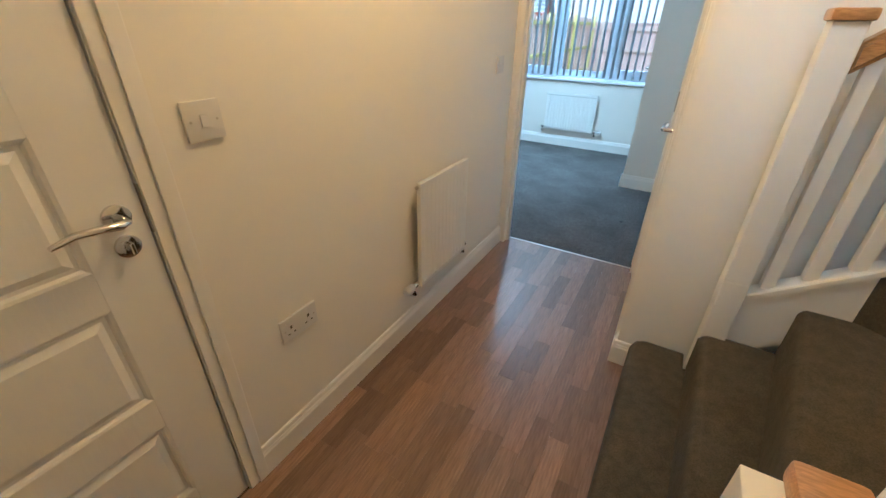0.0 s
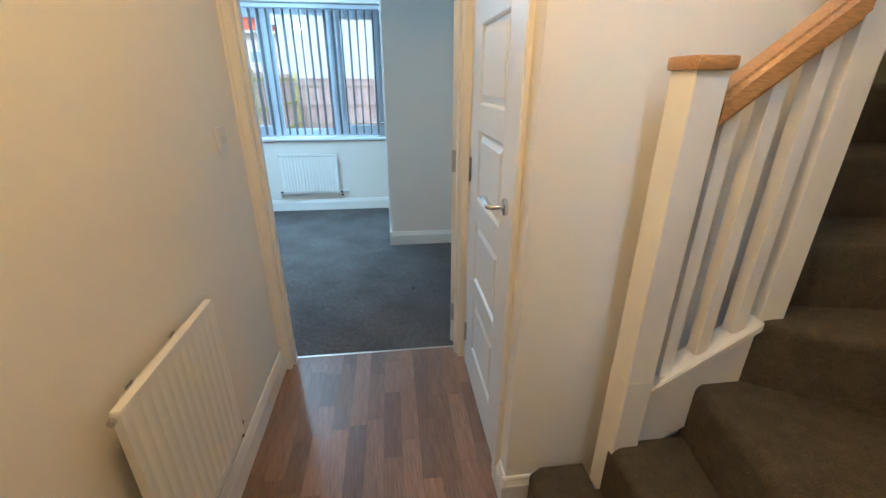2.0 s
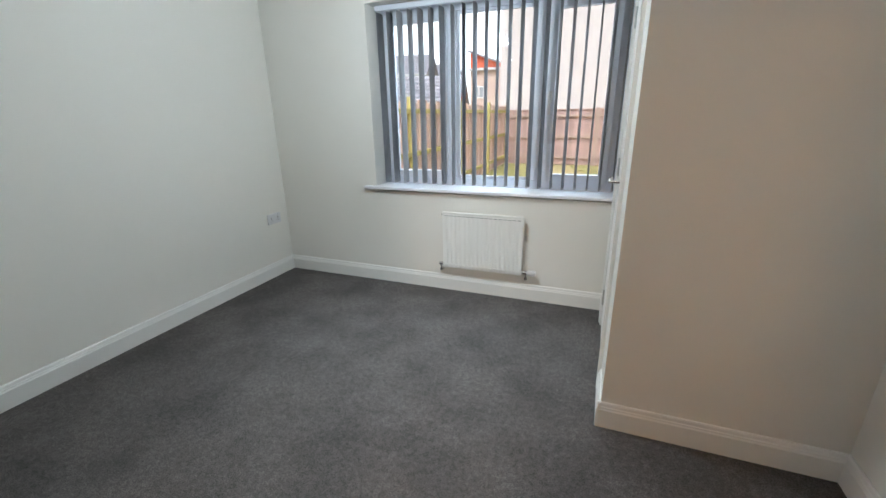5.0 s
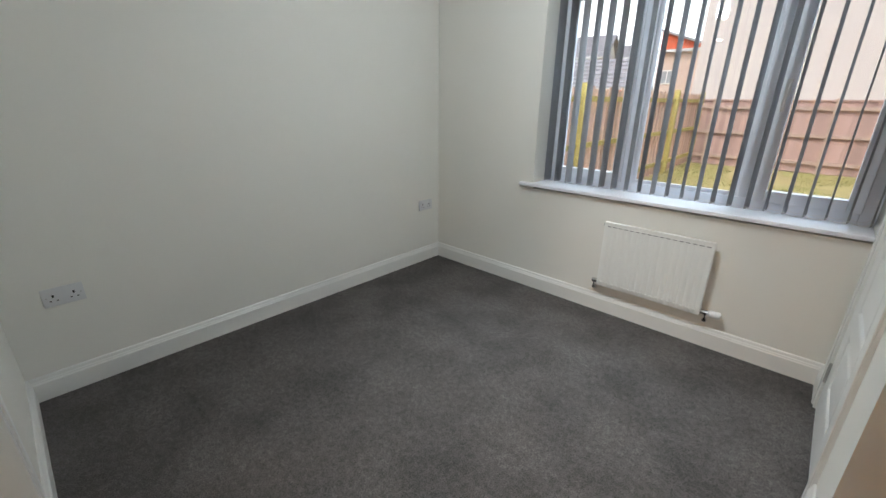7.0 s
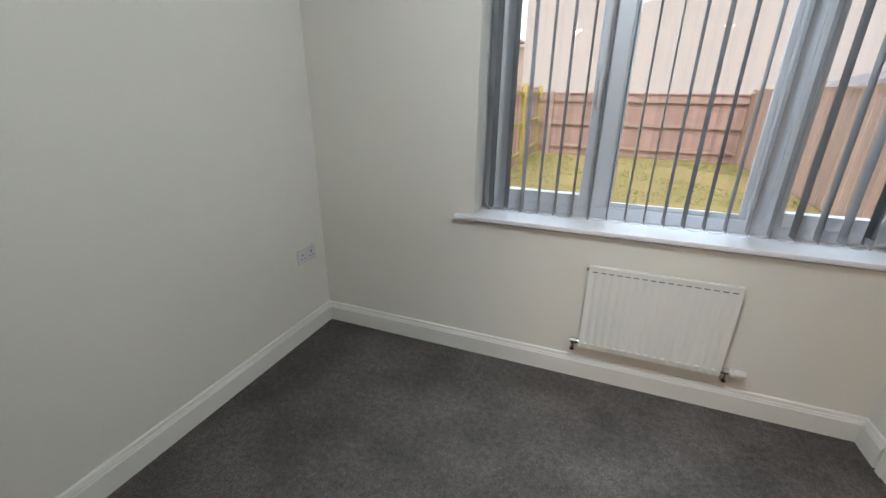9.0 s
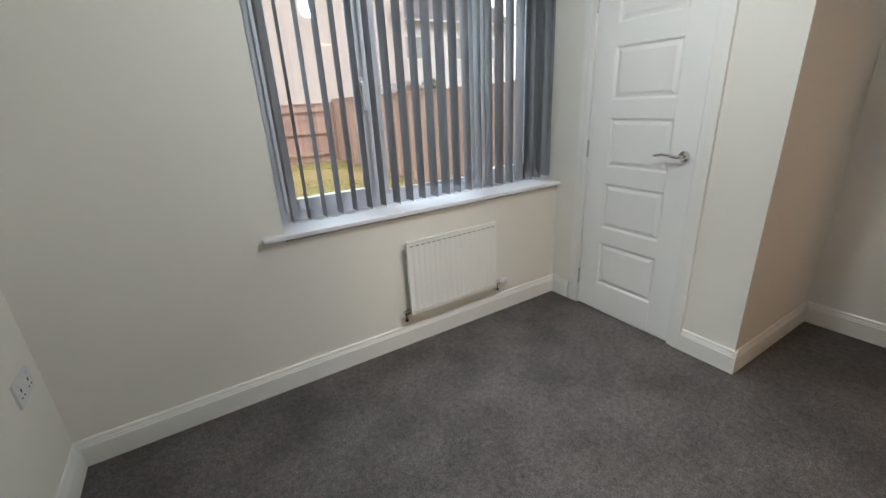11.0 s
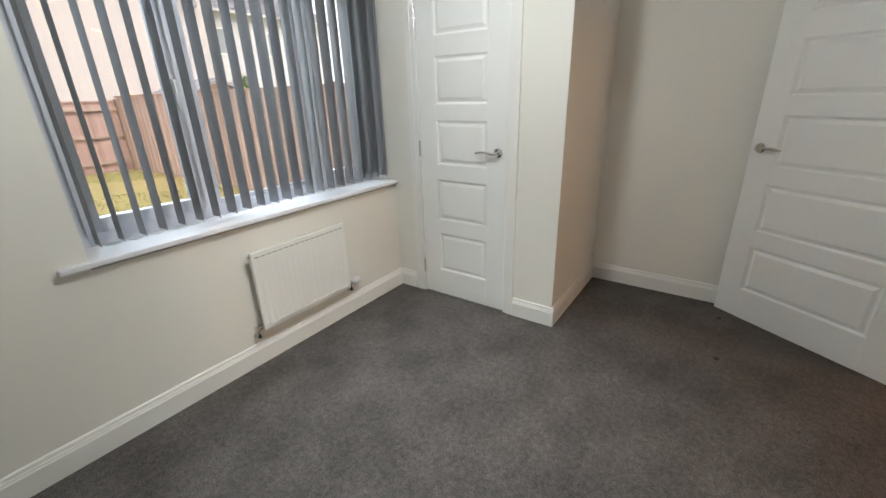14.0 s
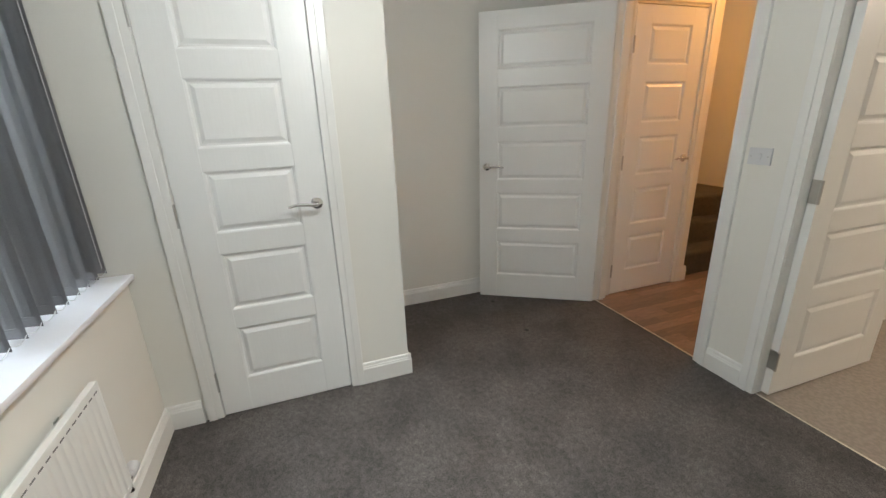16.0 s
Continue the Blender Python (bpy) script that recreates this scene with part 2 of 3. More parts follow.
structure("wall_window", boxes((-2.185, -1.162, 2.7, 2.925, 0, H), (0.56, 1.5, 2.7, 2.925, 0, H), (-1.162, 0.56, 2.7, 2.925, 0, 0.75), (-1.162, 0.56, 2.7, 2.925, 2.035, H)),
          PAINT, "cream painted outer wall with a wide window", "wall")
structure("wall_room_right", boxes((1.4, 1.5, 0, 2.7, 0, H)), PAINT, WALL, "wall")
structure("wall_cupboard_side", boxes((0.56, 0.66, 1.533, 1.845, 0, H), (0.56, 0.66, 1.845, 2.475, DOORTOP, H), (0.56, 0.66, 2.475, 2.7, 0, H)), PAINT,
          "cream boxed-out wall with a narrow white door", "wall")
structure("wall_cupboard_front", boxes((0.66, 1.4, 1.533, 1.633, 0, H)), PAINT, WALL, "wall")
structure("wall_under_stairs", boxes((0.925, 1.0, -0.92, -0.79, 0, H), (0.925, 1.0, -0.79, -0.155, DOORTOP, H), (0.925, 1.0, -0.155, -0.1, 0, H)), PAINT,
          "cream hall wall with an under-stairs cupboard door", "wall")
structure("wall_beside_stairs", boxes((1.0, 1.64, -0.92, -0.82, 0, 4.8)), PAINT, WALL, "wall")
structure("wall_stair_inner", boxes((1.55, 1.64, -0.82, 2.7, 0, 4.8)), PAINT, WALL, "wall")
structure("wall_stair_outer", boxes((2.48, 2.58, -2.2, 3.0, 0, 4.8)), PAINT, WALL, "wall")
structure("wall_stair_near", boxes((1.2, 2.48, -2.2, -2.1, 0, 4.8)), PAINT, WALL, "wall")
structure("wall_hall_right", boxes((1.3, 1.4, -3.5, -2.2, 0, H)), PAINT, WALL, "wall")
structure("wall_front", boxes((-0.1, 1.4, -3.6, -3.5, 0, H)), PAINT, WALL, "wall")
structure("wall_landing_end", boxes((1.5, 2.58, 3.0, 3.1, 0, 4.8)), PAINT, WALL, "wall")
structure("wall_stairwell_upper", boxes((0.9, 1.0, -2.2, -0.82, H + 0.1, 4.8)), PAINT, WALL, "wall")
structure("wall_kitchen_side", boxes((-2.7, -2.6, -3.6, 0, 0, H)), PAINT, WALL, "wall")
structure("wall_kitchen_front", boxes((-2.6, -0.1, -3.6, -3.5, 0, H)), PAINT, WALL, "wall")
structure("ceiling_hall", boxes((-0.1, 1.0, -3.6, -0.05, H, H + 0.1), (1.0, 1.4, -3.6, -2.15, H, H + 0.1)), CEILING, "plain white painted ceiling", "ceiling")
structure("ceiling_room", boxes((-2.185, 1.55, -0.05, 3.0, H, H + 0.1)), CEILING, "plain white painted ceiling", "ceiling")
structure("ceiling_kitchen", boxes((-2.7, -0.1, -3.6, -0.05, H + 0.004, H + 0.1)), CEILING, "plain white painted ceiling", "ceiling")
structure("ceiling_stairwell", boxes((0.9, 2.58, -2.2, 3.1, 4.8, 4.9)), CEILING, "plain white painted ceiling", "ceiling")
structure("floor_room", boxes((-2.1, 1.42, -0.012, 2.72, -0.1, 0.0)), CARPET, "charcoal grey short-pile fitted carpet", "carpet")
structure("floor_kitchen", boxes((-2.6, -0.05, -3.5, -0.012, -0.1, -0.004)), VINYL, "plain beige-brown kitchen vinyl floor", "floor")
hall_floor = structure("floor_hall", boxes((-0.05, 1.4, -3.5, -0.012, -0.1, -0.003)), PLANKBED, "reddish-brown wood-effect strip flooring", "floor")
structure("floor_slab", boxes((-2.7, 2.6, -3.6, 3.1, -0.3, -0.11)), CEILING, "grey concrete base under the floors", "floor")

# skirting
SKIRT = [(0, 0), (0.0165, 0), (0.0165, 0.088), (0.013, 0.095), (0.013, 0.100), (0.010, 0.104), (0.0085, 0.116), (0.005, 0.121), (0, 0.121)]


def skirting(p0, p1, out):
    structure("baseboard", sweep(SKIRT, p0, p1, out), GLOSS, "white gloss moulded skirting board along the wall", "skirting")


for a, b, n in (((0, -2.093), (0, -0.1), (1, 0)), ((-2.085, 0), (-2.085, 2.7), (1, 0)), ((-2.085, 2.7), (0.56, 2.7), (0, -1)), ((0.56, 2.55), (0.56, 2.7), (-1, 0)),
                ((0.56, 1.518), (0.56, 1.783), (-1, 0)), ((0.5455, 1.533), (1.4, 1.533), (0, -1)), ((1.4, 0), (1.4, 1.533), (-1, 0)), ((0.965, 0), (1.4, 0), (0, 1)),
                ((-2.085, 0), (-1.155, 0), (0, 1)), ((-0.215, 0), (-0.024, 0), (0, 1)),
                ((0.925, -0.935), (0.925, -0.855), (-1, 0)), ((0.9105, -0.92), (1.195, -0.92), (0, -1)), ((0, -3.5), (0, -2.995), (1, 0))):
    skirting(a, b, n)


# ---- doors ----
def door_leaf(name, width, m, label, handle_face, lock=False, parent_kind="structure", height=1.981, hinge_side=1):
    """A five-panel moulded door. Local x runs from the hinge to the free edge, y is the thickness, z up."""
    d = thing(name, m, label, "door", kind=parent_kind)
    T, S = 0.0175, 0.125
    tops = [(0.180, 0.451), (0.543, 0.813), (0.906, 1.173), (1.264, 1.529), (1.632, 1.875)]
    core = boxes((0.004, width - 0.004, -0.0065, 0.0065, 0.004, height - 0.004))
    part("stile", boxes((0, S, -T, T, 0, height), bevel=0.002), DOOR, d)
    part("stile", boxes((width - S, width, -T, T, 0, height), bevel=0.002), DOOR, d)
    zs = [0.0] + [z for pair in tops for z in pair] + [height]
    for z0, z1 in zip(zs[0::2], zs[1::2]):
        part("cross_rail", boxes((S, width - S, -T, T, z0, z1)), DOOR, d)
    part("core", core, DOOR, d)
    for z0, z1 in tops:
        for s in (-1, 1):
            bm = bmesh.new()
            steps = [(0.0, T), (0.006, T - 0.003), (0.011, 0.0075), (0.019, 0.0075), (0.036, T - 0.0015)]
            rings = []
            for inset, y in steps:
                rings.append([bm.verts.new((x, s * y, z)) for x, z in ((S + inset, z0 + inset), (width - S - inset, z0 + inset), (width - S - inset, z1 - inset), (S + inset, z1 - inset))])
            for a, b in zip(rings, rings[1:]):
                for k in range(4):
                    bm.faces.new((a[k], a[(k + 1) % 4], b[(k + 1) % 4], b[k]))
            bm.faces.new(rings[-1])
            bmesh.ops.recalc_face_normals(bm, faces=bm.faces)
            if sum(f.normal.y * s for f in bm.faces) < 0:
                bmesh.ops.reverse_faces(bm, faces=bm.faces)
            part("panel", bm, DOOR, d)
    hx = width - 0.052
    for s in handle_face:
        rose = part("handle_rose", tube([(hx, s * T, 1.0), (hx, s * (T + 0.008), 1.0), (hx, s * (T + 0.010), 1.0)], [0.026, 0.026, 0.022], 24), CHROME, d, "round chrome handle rose", True)
        arm = [(hx, s * (T + 0.008), 1.0), (hx, s * (T + 0.045), 1.0), (hx - 0.012, s * (T + 0.052), 1.0), (hx - 0.045, s * (T + 0.050), 1.004),
               (hx - 0.085, s * (T + 0.046), 1.006), (hx - 0.125, s * (T + 0.050), 0.999)]
        part("handle", tube(arm, [0.009, 0.009, 0.010, 0.0095, 0.0085, 0.006], 12, 0.85), CHROME, d, "curved chrome lever handle", True)
        if lock:
            part("thumb_turn", tube([(hx, s * T, 0.935), (hx, s * (T + 0.008), 0.935), (hx, s * (T + 0.010), 0.935)], [0.024, 0.024, 0.02], 24), CHROME, d, "chrome bathroom turn", True)
            part("snib", boxes((hx - 0.004, hx + 0.004, min(s * T, s * (T + 0.028)), max(s * T, s * (T + 0.028)), 0.922, 0.948), bevel=0.002), CHROME, d)
    part("latch_plate", boxes((width - 0.0005, width + 0.0015, -0.012, 0.012, 0.94, 1.06)), STEEL, d, "steel latch plate")
    for z in (0.19, 1.0, 1.75):
        bm = boxes((-0.0025, 0.0, -T, T, z - 0.05, z + 0.05))
        tube([(-0.004, hinge_side * (T + 0.005), z - 0.05), (-0.004, hinge_side * (T + 0.005), z + 0.05)], 0.006, 10, bm=bm)
        part("hinge", bm, STEEL, d, "satin steel hinge")
    return d


def casing(name, width, depth, m, label, sides=(1, -1), trims=(1, 1)):
    """Lining, stops and architraves of a doorway. Local x across from 0 to width (clear), y through the wall from 0 to -depth."""
    d = thing(name, m, label, "door frame", kind="structure")
    t = 0.022
    part("door_lining", boxes((-t, 0, -depth - 0.002, 0.002, 0, DOORTOP), (width, width + t, -depth - 0.002, 0.002, 0, DOORTOP), (-t, width + t, -depth - 0.002, 0.002, DOORTOP - 0.012, DOORTOP + 0.012)), GLOSS, d)
    for s in sides:
        y0 = 0.0 if s > 0 else -depth
        w = 0.066
        for x0, x1, use in ((-0.002 - w, -0.002, trims[0]), (width + 0.002, width + 0.002 + w, trims[1])):
            if not use:
                continue
            bm = bmesh.new()
            ya, yb, yc = y0, y0 + s * 0.012, y0 + s * 0.018
            box(bm, x0, x1, min(ya, yb), max(ya, yb), 0, DOORTOP + 0.068, 0.002)
            inner = (x0, x0 + 0.036) if x0 < 0 else (x1 - 0.036, x1)
            box(bm, inner[0], inner[1], min(yb, yc), max(yb, yc), 0, DOORTOP + 0.068, 0.0025)
            part("architrave", bm, GLOSS, d)
        part("architrave_head", boxes((-0.0015, width + 0.0015, min(y0, y0 + s * 0.0125), max(y0, y0 + s * 0.0125), DOORTOP + 0.006, DOORTOP + 0.068), bevel=0.002), GLOSS, d)
    return d


def stops(parent, width, y0, y1):
    t = 0.012
    part("door_stop", boxes((0, t, y0, y1, 0, DOORTOP - 0.012), (width - t, width, y0, y1, 0, DOORTOP - 0.012), (t, width - t, y0, y1, DOORTOP - 0.024, DOORTOP - 0.012)), GLOSS, parent)


WHITE5 = "white five-panel moulded door with chrome lever handle"
c = casing("hall_doorway", 0.845, 0.1, pose(0.045, 0, 0), "white painted frame of the doorway from the hall", trims=(1, 1))
stops(c, 0.845, -0.075, -0.04)
angle = math.degrees(math.atan2(0.735 - 0.03, 1.325 - 0.872))
door_leaf("hall_door", 0.838, pose(0.885, 0.022, 0.006, 0, 0, angle), WHITE5 + ", standing wide open", (1, -1), hinge_side=-1)
c = casing("kitchen_doorway", 0.80, 0.1, pose(-1.085, 0, 0), "white painted frame of the doorway to the kitchen")
door_leaf("kitchen_door", 0.79, pose(-0.3055, -0.045, 0.008, 0, 0, -91), WHITE5 + ", open into the kitchen", (1, -1), hinge_side=-1)
c = casing("wc_doorway", 0.765, 0.1, pose(0, -2.161, 0, 0, 0, -90), "white painted frame round the closed hall door", sides=(1,))
stops(c, 0.765, -0.07, -0.0375)
part("strike_plate", boxes((-0.004, 0.0015, -0.012, 0.0035, 0.95, 1.06), bevel=0.001), STEEL, c, "dull steel strike plate")
door_leaf("wc_door", 0.760, pose(-0.0185, -2.924, 0.006, 0, 0, 90), WHITE5 + " and bathroom turn, closed", (-1,), lock=True, hinge_side=1)
c = casing("stair_cupboard_doorway", 0.615, 0.075, pose(0.925, -0.783, 0, 0, 0, 90), "white painted frame of the under-stairs cupboard", sides=(1,), trims=(1, 0))
stops(c, 0.615, -0.06, -0.0335)
door_leaf("stair_cupboard_door", 0.609, pose(0.940, -0.171, 0.006, 0, 0, -90), "narrow white five-panel door of the under-stairs cupboard, closed", (-1,), hinge_side=-1)
c = casing("room_cupboard_doorway", 0.615, 0.1, pose(0.56, 1.852, 0, 0, 0, 90), "white painted frame of the narrow cupboard door", sides=(1,))
stops(c, 0.615, -0.06, -0.0335)
door_leaf("room_cupboard_door", 0.609, pose(0.575, 2.464, 0.006, 0, 0, -90), "narrow white five-panel cupboard door beside the window, closed", (-1,), hinge_side=-1)
tagged(mesh_object("threshold_strip", boxes((0.047, 0.888, -0.0225, -0.0125, -0.003, 0.003), bevel=0.001), BRASS), "slim metal threshold strip between wood floor and carpet", "threshold", kind="structure")
tagged(mesh_object("threshold_strip", boxes((-1.083, -0.287, -0.022, -0.0125, -0.004, 0.001), bevel=0.001), BRASS), "thin metal strip between carpet and kitchen vinyl", "threshold", kind="structure")

# ---- stairs ----
RISE = 0.192
YB, YN, XO = -1.035, -2.1, 2.48
stairs = thing("staircase", pose(1.2, -1.5, 0), "carpeted winder staircase with white strings and oak rail", "staircase", kind="structure")
inv = stairs.matrix_world.inverted()


def stair_part(name, bm, mat, label="", smooth=False):
    ob = part(name, bm, mat, stairs, label, smooth)
    ob.matrix_parent_inverse = inv
    return ob


treads = [
    [(0.972, YN), (0.977, -1.0), (0.992, -0.962), (1.03, -0.942), (1.18, -0.942), (1.18, YB), (1.35, YB), (1.35, YN)],
    [(1.15, YN), (1.183, YB), (1.55, YB), (1.55, YN)],
    [(1.235, YN), (1.409, YB), (1.60, YB), (2.3, -1.6), (2.3, YN)],
    [(1.528, -1.048), (1.60, -0.93), (XO, -0.93), (XO, -1.71)],
    [(1.625, -0.975), (1.645, -0.92), (1.645, -0.60), (XO, -0.60), (XO, -1.15)],
]
y = -0.806
for k in range(9):
    treads.append([(1.645, y), (1.645, y + 0.30), (XO, y + 0.30), (XO, y - (0.01 if k == 0 else 0))])
    y += 0.225
for k, outline in enumerate(treads):
    z = RISE * (k + 1)
    stair_part("step", prism(outline, max(0.0, z - 0.46), z, 0.03), STAIRCARPET, "brown-grey carpeted stair step" if k == 0 else "", True)
stair_part("newel_post", boxes((1.184, 1.256, -1.07, -0.99, 0.10, 1.372), bevel=0.003), GLOSS, "square white newel post")
stair_part("newel_base", boxes((1.1825, 1.2575, -1.0715, -0.9885, 0.10, 0.615), bevel=0.004), GLOSS)
stair_part("newel_cap", boxes((1.175, 1.265, -1.079, -0.982, 1.372, 1.400), bevel=0.008), OAK, "oak newel cap", True)
stair_part("newel_post", boxes((1.538, 1.612, -1.046, -0.972, 0.45, 3.2), bevel=0.003), GLOSS, "tall white post at the turn")
stair_part("newel_post", boxes((1.09, 1.18, -2.195, -2.105, 0.0, 0.92), bevel=0.003), GLOSS, "low white newel post")
stair_part("newel_cap", boxes((1.128, 1.196, -2.203, -2.097, 0.92, 0.952), bevel=0.008), OAK, "oak newel cap", True)


def sloped(x0, x1, z0, z1, h, ya, yb, bevel=0.003):
    bm = bmesh.new()
    vs = [bm.verts.new(p) for p in ((x0, ya, z0), (x1, ya, z1), (x1, ya, z1 + h), (x0, ya, z0 + h), (x0, yb, z0), (x1, yb, z1), (x1, yb, z1 + h), (x0, yb, z0 + h))]
    fs = [bm.faces.new([vs[i] for i in q]) for q in ((0, 1, 2, 3), (7, 6, 5, 4), (4, 5, 1, 0), (1, 5, 6, 2), (2, 6, 7, 3), (3, 7, 4, 0))]
    bmesh.ops.recalc_face_normals(bm, faces=bm.faces)
    bmesh.ops.bevel(bm, geom=list(bm.edges), offset=bevel, segments=3, affect="EDGES")
    return bm


stair_part("string", sloped(1.25, 1.545, 0.31, 0.51, 0.235, -1.052, -1.012), GLOSS, "white stair string")
stair_part("string_capping", sloped(1.252, 1.54, 0.545, 0.745, 0.028, -1.065, -0.998), GLOSS)
stair_part("handrail", sloped(1.252, 1.54, 1.247, 1.475, 0.072, -1.064, -0.996, 0.012), OAK, "varnished oak handrail", True)
for x in (1.305, 1.395, 1.485):
    zb, zt = 0.57 + (x - 1.252) * 0.7, 1.26 + (x - 1.252) * 0.79
    stair_part("baluster", boxes((x - 0.0175, x + 0.0175, -1.048, -1.013, zb, zt), bevel=0.002), GLOSS, "square white baluster" if x < 1.31 else "")
bm = bmesh.new()
wall_string = [(-2.1, 0.62), (-1.3, 1.12), (-0.75, 1.42), (2.4, 4.05)]
for (ya, za), (yb, zb) in zip(wall_string, wall_string[1:]):
    vs = [bm.verts.new(p) for p in ((XO, ya, za - 0.3), (XO, yb, zb - 0.3), (XO, yb, zb + 0.06), (XO, ya, za + 0.06), (XO - 0.03, ya, za - 0.3), (XO - 0.03, yb, zb - 0.3), (XO - 0.03, yb, zb + 0.06), (XO - 0.03, ya, za + 0.06))]
    for q in ((0, 1, 2, 3), (7, 6, 5, 4), (4, 5, 1, 0), (1, 5, 6, 2), (2, 6, 7, 3), (3, 7, 4, 0)):
        bm.faces.new([vs[i] for i in q])
bmesh.ops.recalc_face_normals(bm, faces=bm.faces)
stair_part("wall_string", bm, GLOSS, "white wall string")


# ---- radiators ----
def radiator(width, height, m, label, valve_low, slotted=True):
    """A slim single-panel radiator. Local x along the wall, y out from the wall, z up from the lower edge."""
    r = thing("radiator", m, label, "radiator")
    w = width
    bm = bmesh.new()
    n = int(w / 0.0333)
    step = (w - 0.02) / n
    rows = []
    cuts = [0.0]
    for i in range(n):
        a = 0.01 + i * step
        cuts += [a + step * 0.30, a + step * 0.42, a + step * 0.58, a + step * 0.70]
    cuts.append(w)
    zs = [0.0, 0.022, 0.034, height - 0.046, height - 0.034, height - 0.012]
    grid = []
    for j, z in enumerate(zs):
        row = []
        for i, x in enumerate(cuts):
            dip = 0.0032 if 0 < i < len(cuts) - 1 and ((i - 1) % 4 in (1, 2)) and j in (1, 2, 3) else 0.0
            row.append(bm.verts.new((x, 0.060 - dip - (0.006 if j == 0 else 0), z)))
        grid.append(row)
    for a, b in zip(grid, grid[1:]):
        for i in range(len(cuts) - 1):
            bm.faces.new((a[i], a[i + 1], b[i + 1], b[i]))
    back = [[bm.verts.new((x, 0.042, z)) for x in (0, w)] for z in (zs[0], zs[-1])]
    bm.faces.new((back[0][0], back[1][0], back[1][1], back[0][1]))
    bmesh.ops.recalc_face_normals(bm, faces=bm.faces)
    part("front_panel", bm, RAD, r, smooth=True)
    ends = bmesh.new()
    for i in range(n):
        x = 0.01 + (i + 0.5) * step
        box(ends, x - step * 0.3, x + step * 0.3, 0.057, 0.0625, 0.024, 0.033, 0.002)
    part("rib_ends", ends, RAD, r, smooth=True)
    fins = bmesh.new()
    for i in range(n):
        x = 0.012 + (i + 0.5) * step
        if not 1 < i < n - 2:
            continue
        box(fins, x - 0.0008, x + 0.0008, 0.012, 0.042, 0.03, height - 0.03)
    box(fins, 0.07, w - 0.07, 0.010, 0.012, 0.03, height - 0.03)
    part("convector_fins", fins, RAD, r)
    for bx in (0.12, w - 0.12):
        part("wall_bracket", boxes((bx - 0.012, bx + 0.012, 0.0, 0.014, height - 0.09, height - 0.05), (bx - 0.012, bx + 0.012, 0.0, 0.003, 0.05, height - 0.03), (bx - 0.012, bx + 0.012, 0.0, 0.014, 0.05, 0.08)), STEEL, r, "steel wall bracket")
    for x in (-0.002, w - 0.002):
        part("side_panel", boxes((x, x + 0.004, 0.041, 0.0615, 0.006, height - 0.004), bevel=0.0015), RAD, r)
    part("top_cover", boxes((-0.001, w + 0.001, 0.041, 0.0622, height - 0.012, height), bevel=0.003), RAD, r, smooth=True)
    # Grey bars just proud of the panel; the recess shade is in their colour.
    slot = bpy.data.meshes.new("slot")
    bm = boxes((-step * 0.32, step * 0.32, 0.0585, 0.0608, 0.0, 0.0045))
    bm.to_mesh(slot)
    bm.free()
    slot.materials.append(SLOT)
    for i in range(n if slotted else 0):
        o = new("slot", slot)
        o.parent = r
        o.location = (0.01 + (i + 0.5) * step, 0, height - 0.030)
    for x, s in ((0.0, -1), (w, 1)):
        z = 0.02
        bm = tube([(x, 0.036, z), (x + s * 0.04, 0.036, z)], 0.014, 12)
        tube([(x + s * 0.028, 0.036, z), (x + s * 0.028, 0.036, z - 0.05), (x + s * 0.028, 0.02, z - 0.055), (x + s * 0.028, -0.002, z - 0.055)], 0.011, 10, bm=bm)
        part("valve_body", bm, CHROME, r, "chrome radiator valve", True)
        if s == valve_low:
            part("thermostat_head", tube([(x + s * 0.036, 0.036, z), (x + s * 0.046, 0.036, z), (x + s * 0.05, 0.036, z), (x + s * 0.092, 0.036, z), (x + s * 0.1, 0.036, z)], [0.014, 0.015, 0.020, 0.021, 0.015], 16), PLASTIC, r, "white thermostatic head", True)
        else:
            part("valve_cap", tube([(x + s * 0.036, 0.036, z), (x + s * 0.036, 0.036, z)], [0.012, 0.010], 12), PLASTIC, r, "white valve cap", True)
    part("air_vent", tube([(w + 0.001, 0.045, height - 0.02), (w + 0.012, 0.045, height - 0.02)], 0.008, 8), CHROME, r, smooth=True)
    return r


radiator(0.590, 0.430, pose(0.0, 2.7, 0.201, 0, 0, 180) , "small white ribbed panel radiator below the window", -1)
radiator(0.432, 0.520, pose(0.0, -0.763, 0.252, 0, 0, -90), "narrow white ribbed panel radiator on the hall wall", 1, False)


